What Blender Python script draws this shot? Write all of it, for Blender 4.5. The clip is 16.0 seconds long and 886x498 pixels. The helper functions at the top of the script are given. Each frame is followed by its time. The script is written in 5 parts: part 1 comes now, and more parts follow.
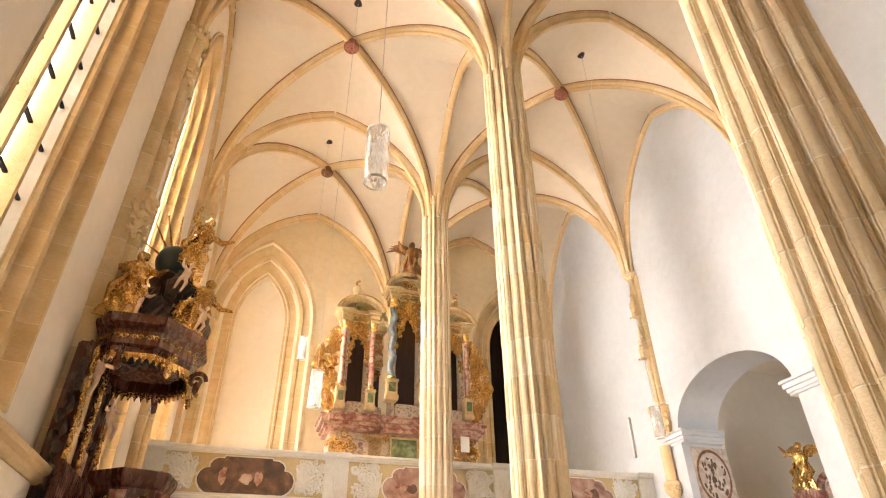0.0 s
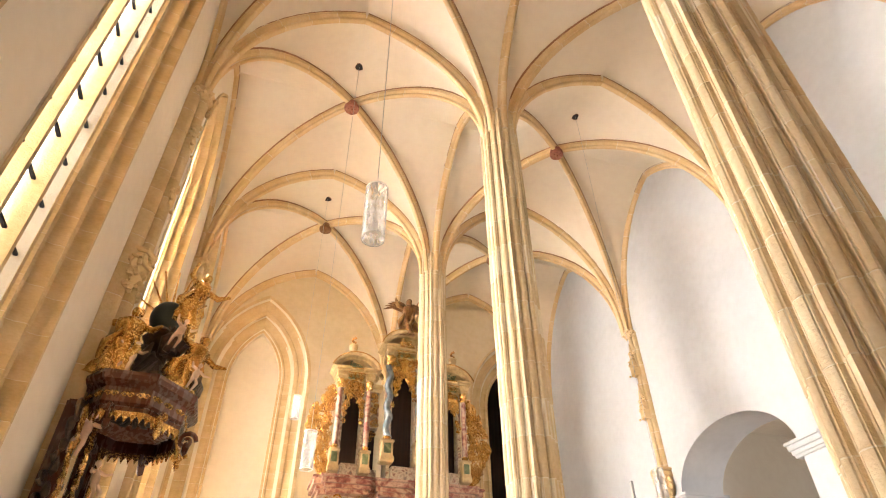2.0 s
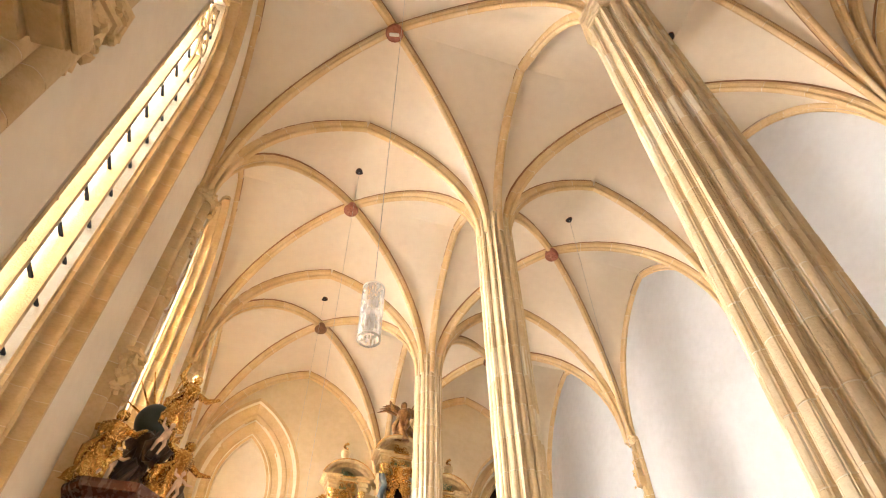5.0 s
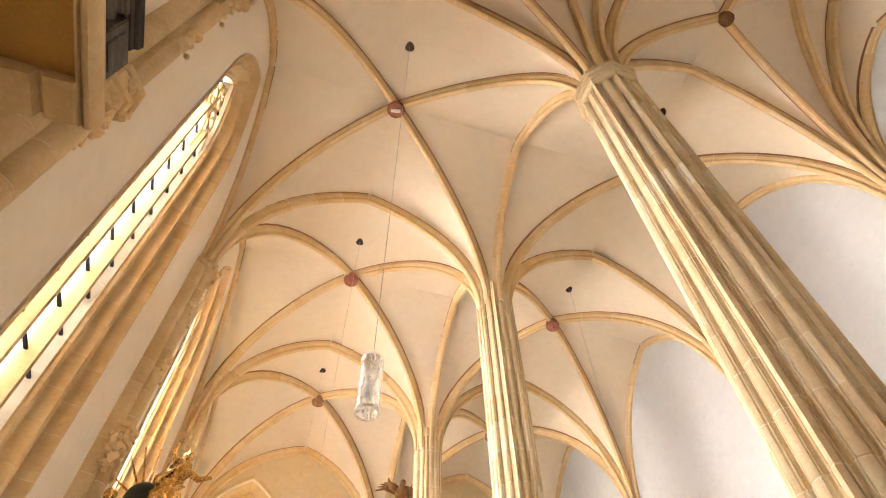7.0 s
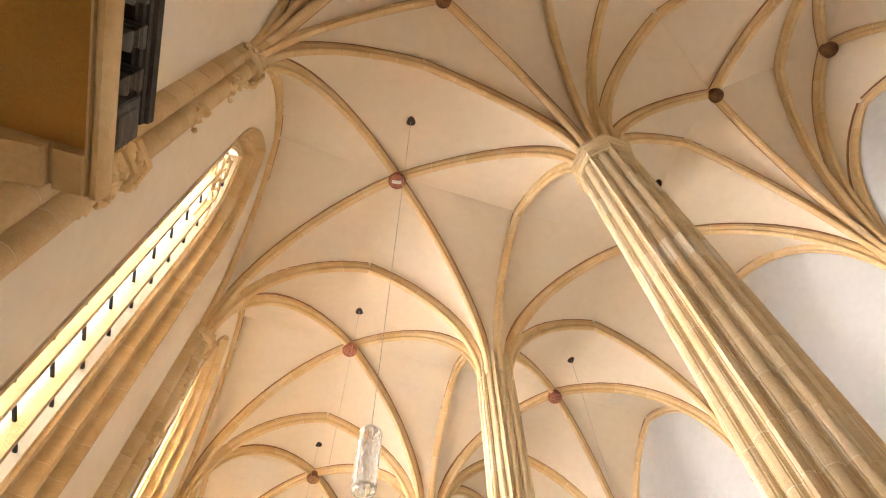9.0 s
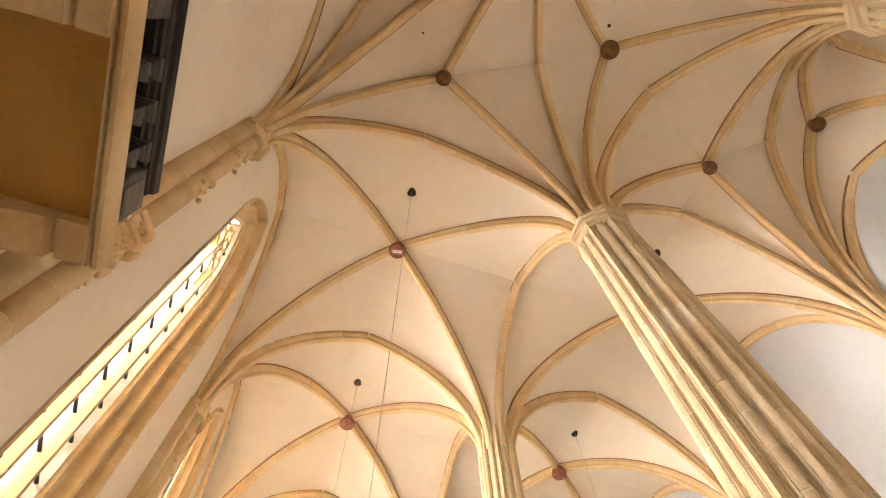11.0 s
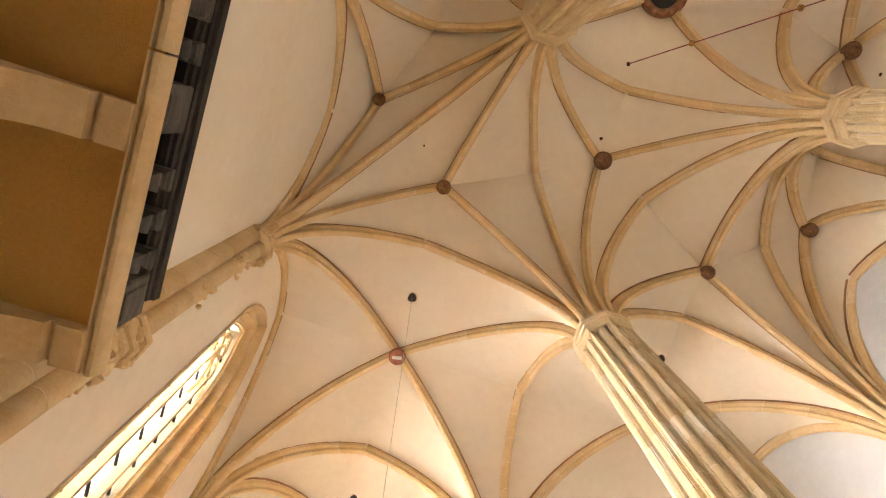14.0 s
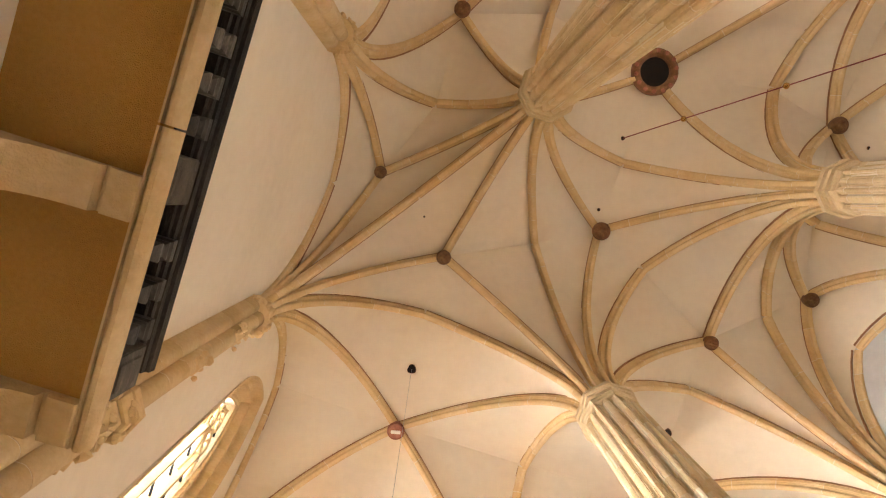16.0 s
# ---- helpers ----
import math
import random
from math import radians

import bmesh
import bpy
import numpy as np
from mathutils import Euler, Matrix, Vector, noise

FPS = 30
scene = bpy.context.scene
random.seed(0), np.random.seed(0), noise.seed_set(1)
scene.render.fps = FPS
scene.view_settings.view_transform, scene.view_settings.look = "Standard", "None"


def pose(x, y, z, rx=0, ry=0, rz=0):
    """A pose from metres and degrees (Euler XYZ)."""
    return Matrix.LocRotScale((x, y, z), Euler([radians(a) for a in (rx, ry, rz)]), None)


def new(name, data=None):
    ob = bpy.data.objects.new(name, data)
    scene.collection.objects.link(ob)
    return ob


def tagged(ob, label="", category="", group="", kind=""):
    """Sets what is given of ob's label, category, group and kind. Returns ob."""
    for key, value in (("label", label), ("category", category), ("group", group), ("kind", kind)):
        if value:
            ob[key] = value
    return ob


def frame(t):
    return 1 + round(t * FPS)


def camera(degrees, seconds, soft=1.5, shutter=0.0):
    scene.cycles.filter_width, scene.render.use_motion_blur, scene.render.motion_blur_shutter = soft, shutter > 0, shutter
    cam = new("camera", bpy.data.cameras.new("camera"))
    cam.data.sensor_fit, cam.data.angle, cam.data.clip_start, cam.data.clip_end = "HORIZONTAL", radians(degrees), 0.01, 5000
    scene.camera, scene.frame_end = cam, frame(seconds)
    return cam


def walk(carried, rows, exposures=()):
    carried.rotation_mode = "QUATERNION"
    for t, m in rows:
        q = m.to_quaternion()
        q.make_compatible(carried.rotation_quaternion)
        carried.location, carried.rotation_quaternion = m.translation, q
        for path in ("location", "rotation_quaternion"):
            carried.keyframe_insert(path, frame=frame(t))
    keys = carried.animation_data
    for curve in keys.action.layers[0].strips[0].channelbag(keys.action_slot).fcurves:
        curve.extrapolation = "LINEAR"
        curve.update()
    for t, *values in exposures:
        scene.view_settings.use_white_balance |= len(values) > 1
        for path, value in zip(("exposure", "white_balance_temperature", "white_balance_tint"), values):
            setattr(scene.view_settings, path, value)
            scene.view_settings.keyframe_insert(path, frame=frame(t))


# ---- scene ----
cam = camera(73.56, 16.0, soft=1.1)
EYE = (0.0, 0.0, 1.65)
AXIS = -17.5
# seconds, yaw from the nave axis, pitch above level, roll
PATH = [
    (0.0, 0.06, 33.06, 0.56),
    (0.5, 0.03, 34.40, 0.56),
    (1.0, -0.02, 35.75, 0.59),
    (1.5, -0.17, 37.13, 0.54),
    (2.0, -0.27, 38.53, 0.55),
    (2.5, -0.34, 40.02, 0.56),
    (3.0, -0.44, 41.62, 0.57),
    (3.5, -0.51, 43.24, 0.59),
    (4.0, -0.61, 44.89, 0.56),
    (6.5, -0.64, 53.26, 0.66),
    (7.0, -0.64, 54.96, 0.64),
    (7.5, -0.65, 56.61, 0.65),
    (8.0, -0.65, 58.30, 0.66),
    (8.5, -0.66, 59.96, 0.63),
    (9.0, -0.67, 61.64, 0.62),
    (11.5, -0.67, 69.99, 0.60),
    (12.0, -0.61, 71.64, 0.61),
    (12.5, -0.62, 73.33, 0.61),
    (13.0, -0.60, 75.05, 0.61),
    (13.5, -0.61, 76.78, 0.60),
    (14.0, -0.56, 78.48, 0.60),
    (14.5, -0.56, 80.16, 0.61),
    (15.0, -0.57, 81.87, 0.60),
    (15.5, -0.57, 83.57, 0.61),
    (16.0, -0.51, 85.25, 0.61),
]
walk(cam, [(t, pose(*EYE, 90 + p, r, AXIS + y)) for t, y, p, r in PATH], exposures=[(0.0, 0.18), (7.0, 0.2), (16.0, 0.46)])

# ---- light ----
world = bpy.data.worlds.new("sky")
scene.world = world
world.use_nodes = True
wn = world.node_tree.nodes
sky = wn.new("ShaderNodeTexSky")
sky.sky_type, sky.sun_disc = "NISHITA", False
sky.sun_elevation, sky.sun_rotation = radians(38), radians(-75)
wn["Background"].inputs[1].default_value = 0.12
world.node_tree.links.new(sky.outputs[0], wn["Background"].inputs[0])


def window_light(name, m, w, h, watts, colour=(1.0, 0.955, 0.91)):
    """Daylight that stands in a window's opening; it shines along its local -z."""
    d = bpy.data.lights.new(name, "AREA")
    d.shape, d.size, d.size_y, d.energy, d.color = "RECTANGLE", w, h, watts, colour
    d.spread = radians(125)
    ob = new(name, d)
    ob.matrix_world = m
    return ob


# ---- materials ----
def material(name, stops, rough=0.75, grain=14.0, blotch=0.7, bump=0.15, vary=0.0, metal=0.0, stretch=(1, 1, 1), bump_scale=None, veins=0.0):
    """Procedural surface: colours run through stops by a broad and a fine noise; vary: shift of each piece's value."""
    m = bpy.data.materials.new(name)
    m.use_nodes = True
    n, l = m.node_tree.nodes, m.node_tree.links
    b = n["Principled BSDF"]
    b.inputs["Metallic"].default_value = metal
    co = n.new("ShaderNodeTexCoord")
    mp = n.new("ShaderNodeMapping")
    mp.inputs["Scale"].default_value = stretch
    l.new(co.outputs["Object"], mp.inputs["Vector"])
    info = n.new("ShaderNodeObjectInfo")
    add = n.new("ShaderNodeVectorMath")
    add.operation = "ADD"
    l.new(mp.outputs[0], add.inputs[0])
    sc = n.new("ShaderNodeVectorMath")
    sc.operation = "SCALE"
    sc.inputs[3].default_value = 37.0 if vary else 0.0
    l.new(info.outputs["Random"], sc.inputs[0])
    l.new(sc.outputs[0], add.inputs[1])
    big, fine = n.new("ShaderNodeTexNoise"), n.new("ShaderNodeTexNoise")
    big.inputs["Scale"].default_value, big.inputs["Detail"].default_value = blotch, 6.0
    big.inputs["Distortion"].default_value = veins
    fine.inputs["Scale"].default_value, fine.inputs["Detail"].default_value = grain, 8.0
    l.new(add.outputs[0], big.inputs["Vector"])
    l.new(add.outputs[0], fine.inputs["Vector"])
    mx = n.new("ShaderNodeMix")
    mx.data_type = "FLOAT"
    mx.inputs[0].default_value = 0.35
    l.new(big.outputs[0], mx.inputs[2])
    l.new(fine.outputs[0], mx.inputs[3])
    val = n.new("ShaderNodeMath")
    val.operation = "MULTIPLY_ADD"
    val.inputs[1].default_value, val.inputs[2].default_value = vary, -vary / 2
    l.new(info.outputs["Random"], val.inputs[0])
    tot = n.new("ShaderNodeMath")
    l.new(mx.outputs[0], tot.inputs[0])
    l.new(val.outputs[0], tot.inputs[1])
    ramp = n.new("ShaderNodeValToRGB")
    while len(ramp.color_ramp.elements) < len(stops):
        ramp.color_ramp.elements.new(0.5)
    for i, c in enumerate(stops):
        e = ramp.color_ramp.elements[i]
        e.position, e.color = 0.3 + 0.4 * i / max(1, len(stops) - 1), (*c, 1)
    l.new(tot.outputs[0], ramp.inputs[0])
    l.new(ramp.outputs[0], b.inputs["Base Color"])
    rg = n.new("ShaderNodeMapRange")
    rg.inputs[3].default_value, rg.inputs[4].default_value = max(0.03, rough - 0.12), min(1, rough + 0.12)
    l.new(fine.outputs[0], rg.inputs[0])
    l.new(rg.outputs[0], b.inputs["Roughness"])
    if bump:
        bn = n.new("ShaderNodeTexNoise")
        bn.inputs["Scale"].default_value, bn.inputs["Detail"].default_value = bump_scale or grain * 2.2, 6.0
        l.new(add.outputs[0], bn.inputs["Vector"])
        bp = n.new("ShaderNodeBump")
        bp.inputs["Strength"].default_value, bp.inputs["Distance"].default_value = bump, 0.02
        l.new(bn.outputs[0], bp.inputs["Height"])
        l.new(bp.outputs[0], b.inputs["Normal"])
    return m


STONE = material("sandstone", [(0.53, 0.36, 0.17), (0.63, 0.45, 0.24), (0.71, 0.54, 0.32)], 0.85, 22, 1.8, 0.4, vary=0.15)
PALESTONE = material("pale_sandstone", [(0.60, 0.44, 0.24), (0.70, 0.54, 0.325), (0.77, 0.63, 0.42)], 0.85, 22, 1.6, 0.35, vary=0.09)
RIBSTONE = material("rib_sandstone", [(0.63, 0.425, 0.20), (0.72, 0.51, 0.265), (0.78, 0.60, 0.36)], 0.85, 22, 1.6, 0.3, vary=0.11)
MORTAR = material("pale_mortar", [(0.74, 0.63, 0.46), (0.84, 0.75, 0.60)], 0.95, 30, 3, 0.2)
VAULT = material("vault_plaster", [(0.73, 0.62, 0.485), (0.79, 0.68, 0.54), (0.83, 0.73, 0.59)], 0.92, 5, 0.35, 0.12, bump_scale=9)
PLASTER = material("wall_plaster", [(0.73, 0.63, 0.50), (0.79, 0.695, 0.565), (0.83, 0.745, 0.62)], 0.92, 6, 0.4, 0.14, bump_scale=8)
WHITE = material("limewash", [(0.51, 0.505, 0.505), (0.58, 0.575, 0.58), (0.63, 0.63, 0.635)], 0.92, 6, 0.35, 0.12, bump_scale=8)
ENDWALL = material("ochre_limewash", [(0.60, 0.46, 0.27), (0.68, 0.54, 0.34), (0.74, 0.61, 0.42)], 0.92, 6, 0.5, 0.15, bump_scale=8)
FLOOR = material("floor_stone", [(0.50, 0.41, 0.31), (0.60, 0.50, 0.39), (0.66, 0.57, 0.46)], 0.6, 8, 0.9, 0.1, vary=0.2)
STUCCO = material("ochre_stucco", [(0.37, 0.185, 0.036), (0.45, 0.235, 0.05), (0.51, 0.285, 0.075)], 0.95, 40, 1.1, 0.5, bump_scale=160)
BLACKWOOD = material("black_wood", [(0.008, 0.006, 0.005), (0.022, 0.017, 0.014), (0.08, 0.062, 0.05)], 0.55, 30, 3, 0.25, stretch=(6, 1, 6), vary=0.1)
WORNWOOD = material("worn_black_wood", [(0.010, 0.008, 0.007), (0.045, 0.037, 0.031), (0.085, 0.072, 0.06), (0.20, 0.17, 0.14)], 0.6, 34, 3, 0.3, stretch=(1, 1, 5), vary=0.15)
WALNUT = material("dark_red_wood", [(0.055, 0.017, 0.008), (0.10, 0.032, 0.015), (0.15, 0.055, 0.026)], 0.27, 20, 1.6, 0.08, stretch=(1, 1, 0.3))
GOLD = material("gilding", [(0.34, 0.16, 0.04), (0.60, 0.35, 0.105), (0.78, 0.53, 0.20)], 0.26, 40, 2.5, 0.05, metal=0.9)
FLESH = material("painted_carving", [(0.52, 0.33, 0.22), (0.66, 0.45, 0.32), (0.74, 0.56, 0.42)], 0.5, 16, 5, 0.15)
GREENBALL = material("dark_green_paint", [(0.012, 0.02, 0.016), (0.02, 0.035, 0.03), (0.03, 0.05, 0.045)], 0.4, 12, 2, 0.05)
REDMARBLE = material("red_marble", [(0.10, 0.028, 0.02), (0.27, 0.085, 0.06), (0.52, 0.34, 0.24), (0.20, 0.06, 0.045)], 0.35, 10, 2.2, 0.04, veins=2.5)
GREYMARBLE = material("grey_rose_marbling", [(0.075, 0.06, 0.05), (0.30, 0.225, 0.165), (0.52, 0.42, 0.30), (0.25, 0.12, 0.085), (0.14, 0.13, 0.10)], 0.35, 9, 2.0, 0.04, veins=3.5)
GREENMARBLE = material("green_marble", [(0.04, 0.055, 0.022), (0.12, 0.15, 0.06), (0.34, 0.34, 0.19)], 0.35, 8, 1.8, 0.04, veins=3)
BLUEPAINT = material("blue_grey_paint", [(0.05, 0.07, 0.09), (0.13, 0.16, 0.18), (0.30, 0.31, 0.29)], 0.45, 14, 3, 0.05)
CREAMPAINT = material("cream_case_paint", [(0.30, 0.18, 0.075), (0.52, 0.365, 0.175), (0.70, 0.545, 0.31)], 0.45, 14, 2.5, 0.1)
PARAPET = material("white_carved_stucco", [(0.68, 0.64, 0.58), (0.78, 0.75, 0.70), (0.83, 0.81, 0.77)], 0.7, 14, 1.5, 0.15)
YELLOWFIELD = material("yellow_field", [(0.54, 0.40, 0.19), (0.62, 0.48, 0.26), (0.68, 0.56, 0.35)], 0.8, 14, 1.5, 0.1)
PAINTING = material("dim_oil_painting", [(0.022, 0.012, 0.008), (0.065, 0.033, 0.02), (0.16, 0.08, 0.045), (0.32, 0.19, 0.12)], 0.5, 5, 2.2, 0.02, veins=1.5)
PINKPAINTING = material("rosy_oil_painting", [(0.16, 0.07, 0.055), (0.33, 0.17, 0.13), (0.5, 0.33, 0.25), (0.55, 0.47, 0.38)], 0.5, 5, 2.0, 0.02, veins=1.5)
FRESCO = material("faded_fresco", [(0.30, 0.22, 0.17), (0.50, 0.40, 0.32), (0.66, 0.58, 0.48)], 0.9, 8, 3.5, 0.05, veins=1.5)
REDPAINT = material("red_painted_boss", [(0.22, 0.06, 0.035), (0.36, 0.13, 0.08), (0.46, 0.22, 0.14)], 0.8, 25, 8, 0.2)
BROWNBOSS = material("brown_boss", [(0.13, 0.055, 0.024), (0.23, 0.105, 0.045), (0.35, 0.19, 0.085)], 0.8, 25, 8, 0.3)
# near-black that stands in for the shade inside holes
DARK = material("painted_hollow_shade", [(0.012, 0.009, 0.007), (0.03, 0.02, 0.015)], 0.95, 8, 2, 0.0)
# brown darkened to carry the shade of the pipe openings and tower room
PIPEDARK = material("shaded_brown", [(0.014, 0.006, 0.004), (0.03, 0.012, 0.007), (0.05, 0.022, 0.013)], 0.8, 8, 2, 0.1, stretch=(5, 1, 0.4))
DARKCARVE = material("dark_tarnished_carving", [(0.02, 0.012, 0.008), (0.065, 0.038, 0.022), (0.20, 0.12, 0.055)], 0.4, 22, 5, 0.5, metal=0.3)
DARKGILT = material("tarnished_gilding", [(0.09, 0.04, 0.015), (0.26, 0.13, 0.05), (0.52, 0.32, 0.13)], 0.38, 26, 5, 0.4, metal=0.5)
IRON = material("black_iron", [(0.006, 0.006, 0.007), (0.016, 0.015, 0.015)], 0.7, 30, 5, 0.2)
STEEL = material("bright_steel", [(0.42, 0.41, 0.40), (0.58, 0.57, 0.55)], 0.3, 30, 5, 0.0, metal=1.0)
BLACKWOOD.node_tree.nodes["Principled BSDF"].inputs["Specular IOR Level"].default_value = 0.25
IRON.node_tree.nodes["Principled BSDF"].inputs["Specular IOR Level"].default_value = 0.08
LINE = material("red_brown_line", [(0.25, 0.11, 0.055), (0.36, 0.18, 0.09), (0.46, 0.26, 0.14)], 0.9, 30, 3, 0.1)
REDROPE = material("red_rope", [(0.22, 0.04, 0.045), (0.32, 0.07, 0.07)], 0.9, 60, 9, 0.2)


def glass(name, clear, haze, tint=(1, 1, 1)):
    m = bpy.data.materials.new(name)
    m.use_nodes = True
    n, l = m.node_tree.nodes, m.node_tree.links
    n.remove(n["Principled BSDF"])
    tr, tl, gl = n.new("ShaderNodeBsdfTransparent"), n.new("ShaderNodeBsdfTranslucent"), n.new("ShaderNodeBsdfGlossy")
    tr.inputs[0].default_value = (*tint, 1)
    tl.inputs[0].default_value = (0.92, 0.92, 0.91, 1)
    gl.inputs["Roughness"].default_value = 0.06
    a, b = n.new("ShaderNodeMixShader"), n.new("ShaderNodeMixShader")
    nz = n.new("ShaderNodeTexNoise")
    nz.inputs["Scale"].default_value = 9
    rg = n.new("ShaderNodeMapRange")
    rg.inputs[1].default_value, rg.inputs[2].default_value = 0.3, 0.7
    rg.inputs[3].default_value, rg.inputs[4].default_value = haze * 0.7, haze * 1.3
    l.new(nz.outputs[0], rg.inputs[0])
    l.new(rg.outputs[0], a.inputs[0])
    l.new(tr.outputs[0], a.inputs[1])
    l.new(tl.outputs[0], a.inputs[2])
    b.inputs[0].default_value = 1 - clear
    l.new(a.outputs[0], b.inputs[1])
    l.new(gl.outputs[0], b.inputs[2])
    l.new(b.outputs[0], n["Material Output"].inputs[0])
    return m


PANE = glass("window_glass", 0.94, 0.24)
LAMPGLASS = glass("lamp_glass", 0.86, 0.32)


# ---- mesh helpers ----
def finish(name, bm, mat, parent=None, sharp=35):
    me = bpy.data.meshes.new(name)
    bmesh.ops.recalc_face_normals(bm, faces=bm.faces)
    bm.to_mesh(me)
    bm.free()
    me.shade_smooth()
    me.set_sharp_from_angle(angle=radians(sharp))
    me.materials.append(mat)
    ob = new(name, me)
    ob.parent = parent
    return ob


def part(name, bm, mat, parent, label="", sharp=35):
    """One mesh object under a thing or a part; its mesh is given in the thing's own coordinates."""
    ob = finish(name, bm, mat, parent, sharp)
    return tagged(ob, label)


def thing(name, label, category, at=(0, 0, 0), group="", turn=0.0):
    ob = new(name)
    ob.empty_display_size = 0.1
    ob.matrix_basis = pose(*at, 0, 0, turn)
    return tagged(ob, label, category, group)


def box(bm, x0, x1, y0, y1, z0, z1, bevel=0.0, m=None):
    r = bmesh.ops.create_cube(bm, size=1)
    vs = r["verts"]
    for v in vs:
        v.co = Vector(((x0 + x1) / 2 + v.co.x * (x1 - x0), (y0 + y1) / 2 + v.co.y * (y1 - y0), (z0 + z1) / 2 + v.co.z * (z1 - z0)))
    if bevel:
        r = bmesh.ops.bevel(bm, geom=list({e for v in vs for e in v.link_edges}), offset=bevel, segments=2, affect="EDGES")
        vs = list({v for f in r["faces"] for v in f.verts} | {v for v in vs if v.is_valid})
    if m:
        bmesh.ops.transform(bm, matrix=m, verts=vs)
    return bm


def lathe(bm, prof, seg=20, m=None, a0=0.0, a1=360.0, twist=None, cap=True):
    """Turn a profile of (radius, height) round z."""
    full = abs(a1 - a0) >= 359.9
    n = seg if full else seg + 1
    rings = []
    for r, z in prof:
        ring = []
        for i in range(n):
            a = radians(a0 + (a1 - a0) * i / seg)
            k = r if twist is None else r * twist(a, z)
            p = Vector((k * math.cos(a), k * math.sin(a), z))
            ring.append(bm.verts.new(m @ p if m else p))
        rings.append(ring)
    for p, q in zip(rings, rings[1:]):
        for i in range(n if full else n - 1):
            j = (i + 1) % n
            bm.faces.new((p[i], p[j], q[j], q[i]))
    if full and cap:
        for ring in (rings[0], rings[-1]):
            if len(ring) > 2:
                bm.faces.new(ring)
    return bm


def prism(bm, outline, z0, z1, inset=0.0, m=None):
    """A right prism on an outline of (x, y), its end edges bevelled by inset."""
    c = Vector((sum(p[0] for p in outline) / len(outline), sum(p[1] for p in outline) / len(outline)))
    levels = [(z0, inset), (z0 + inset, 0), (z1 - inset, 0), (z1, inset)] if inset else [(z0, 0), (z1, 0)]
    rings = []
    for z, s in levels:
        ring = []
        for p in outline:
            v = Vector(p) - c
            q = c + v * max(0.0, 1 - s / max(v.length, 1e-6))
            w = Vector((q.x, q.y, z))
            ring.append(bm.verts.new(m @ w if m else w))
        rings.append(ring)
    n = len(outline)
    for p, q in zip(rings, rings[1:]):
        for i in range(n):
            bm.faces.new((p[i], p[(i + 1) % n], q[(i + 1) % n], q[i]))
    bm.faces.new(rings[0])
    bm.faces.new(rings[-1])
    return bm


def tube(bm, pts, r, seg=8):
    """A round bar along points; r: a radius or one for each point."""
    rs = r if isinstance(r, (list, tuple)) else [r] * len(pts)
    pts = [Vector(p) for p in pts]
    rings, up = [], None
    for i, p in enumerate(pts):
        d = (pts[min(i + 1, len(pts) - 1)] - pts[max(i - 1, 0)]).normalized()
        side = d.cross(up if up else (Vector((0, 0, 1)) if abs(d.z) < 0.9 else Vector((1, 0, 0)))).normalized()
        up = side.cross(d)
        rings.append([bm.verts.new(p + rs[i] * (math.cos(6.2832 * k / seg) * side + math.sin(6.2832 * k / seg) * up)) for k in range(seg)])
    for p, q in zip(rings, rings[1:]):
        for k in range(seg):
            bm.faces.new((p[k], p[(k + 1) % seg], q[(k + 1) % seg], q[k]))
    bm.faces.new(rings[0])
    bm.faces.new(rings[-1])
    return bm


def sweep(bm, pts, frames, prof, close=False):
    """Sweep a closed profile of (a, b) along points with their two axes."""
    rings = [[bm.verts.new(p + a * u + b * w) for a, b in prof] for p, (u, w) in zip(pts, frames)]
    k = len(prof)
    for p, q in (list(zip(rings, rings[1:])) + ([(rings[-1], rings[0])] if close else [])):
        for i in range(k):
            bm.faces.new((p[i], p[(i + 1) % k], q[(i + 1) % k], q[i]))
    if not close:
        bm.faces.new(rings[0])
        bm.faces.new(rings[-1])
    return bm


def blob(bm, at, size, rough=0.25, seed=0, sub=2, m=None):
    """A carved lump with an uneven surface."""
    r = bmesh.ops.create_icosphere(bm, subdivisions=sub, radius=1)
    for v in r["verts"]:
        k = 1 + rough * noise.noise(v.co * 1.7 + Vector((seed * 3.1, seed * 1.7, 0)))
        p = Vector((v.co.x * size[0] * k, v.co.y * size[1] * k, v.co.z * size[2] * k))
        v.co = Vector(at) + (m @ p if m else p)
    return bm


def scroll(bm, at, r, w, turns=1.6, m=None, flip=1, thick=0.3):
    """A volute, drawn in the local x-z plane."""
    pts, rs = [], []
    n = int(14 * turns)
    for i in range(n + 1):
        f = i / n
        a = 6.2832 * turns * f
        k = r * (1 - 0.82 * f)
        p = Vector((flip * k * math.cos(a), 0, k * math.sin(a)))
        pts.append(Vector(at) + (m @ p if m else p))
        rs.append(w * (1 - thick * f))
    return tube(bm, pts, rs, 6)


# ---- the plan ----
X_LEFT, X_RIGHT, Y_END, Y_BACK = -2.1, 9.595, 17.41, -12.4
STATION = {"A": 2.45, "B": 7.37, "C": 12.4, "P": 17.4}
SPRING = {}
NODE = {}


def springer(k, x, y, z, r, face=None):
    SPRING[k] = (Vector((x, y, z)), r, face)


def node(k, x, y, z):
    NODE[k] = Vector((x, y, z))


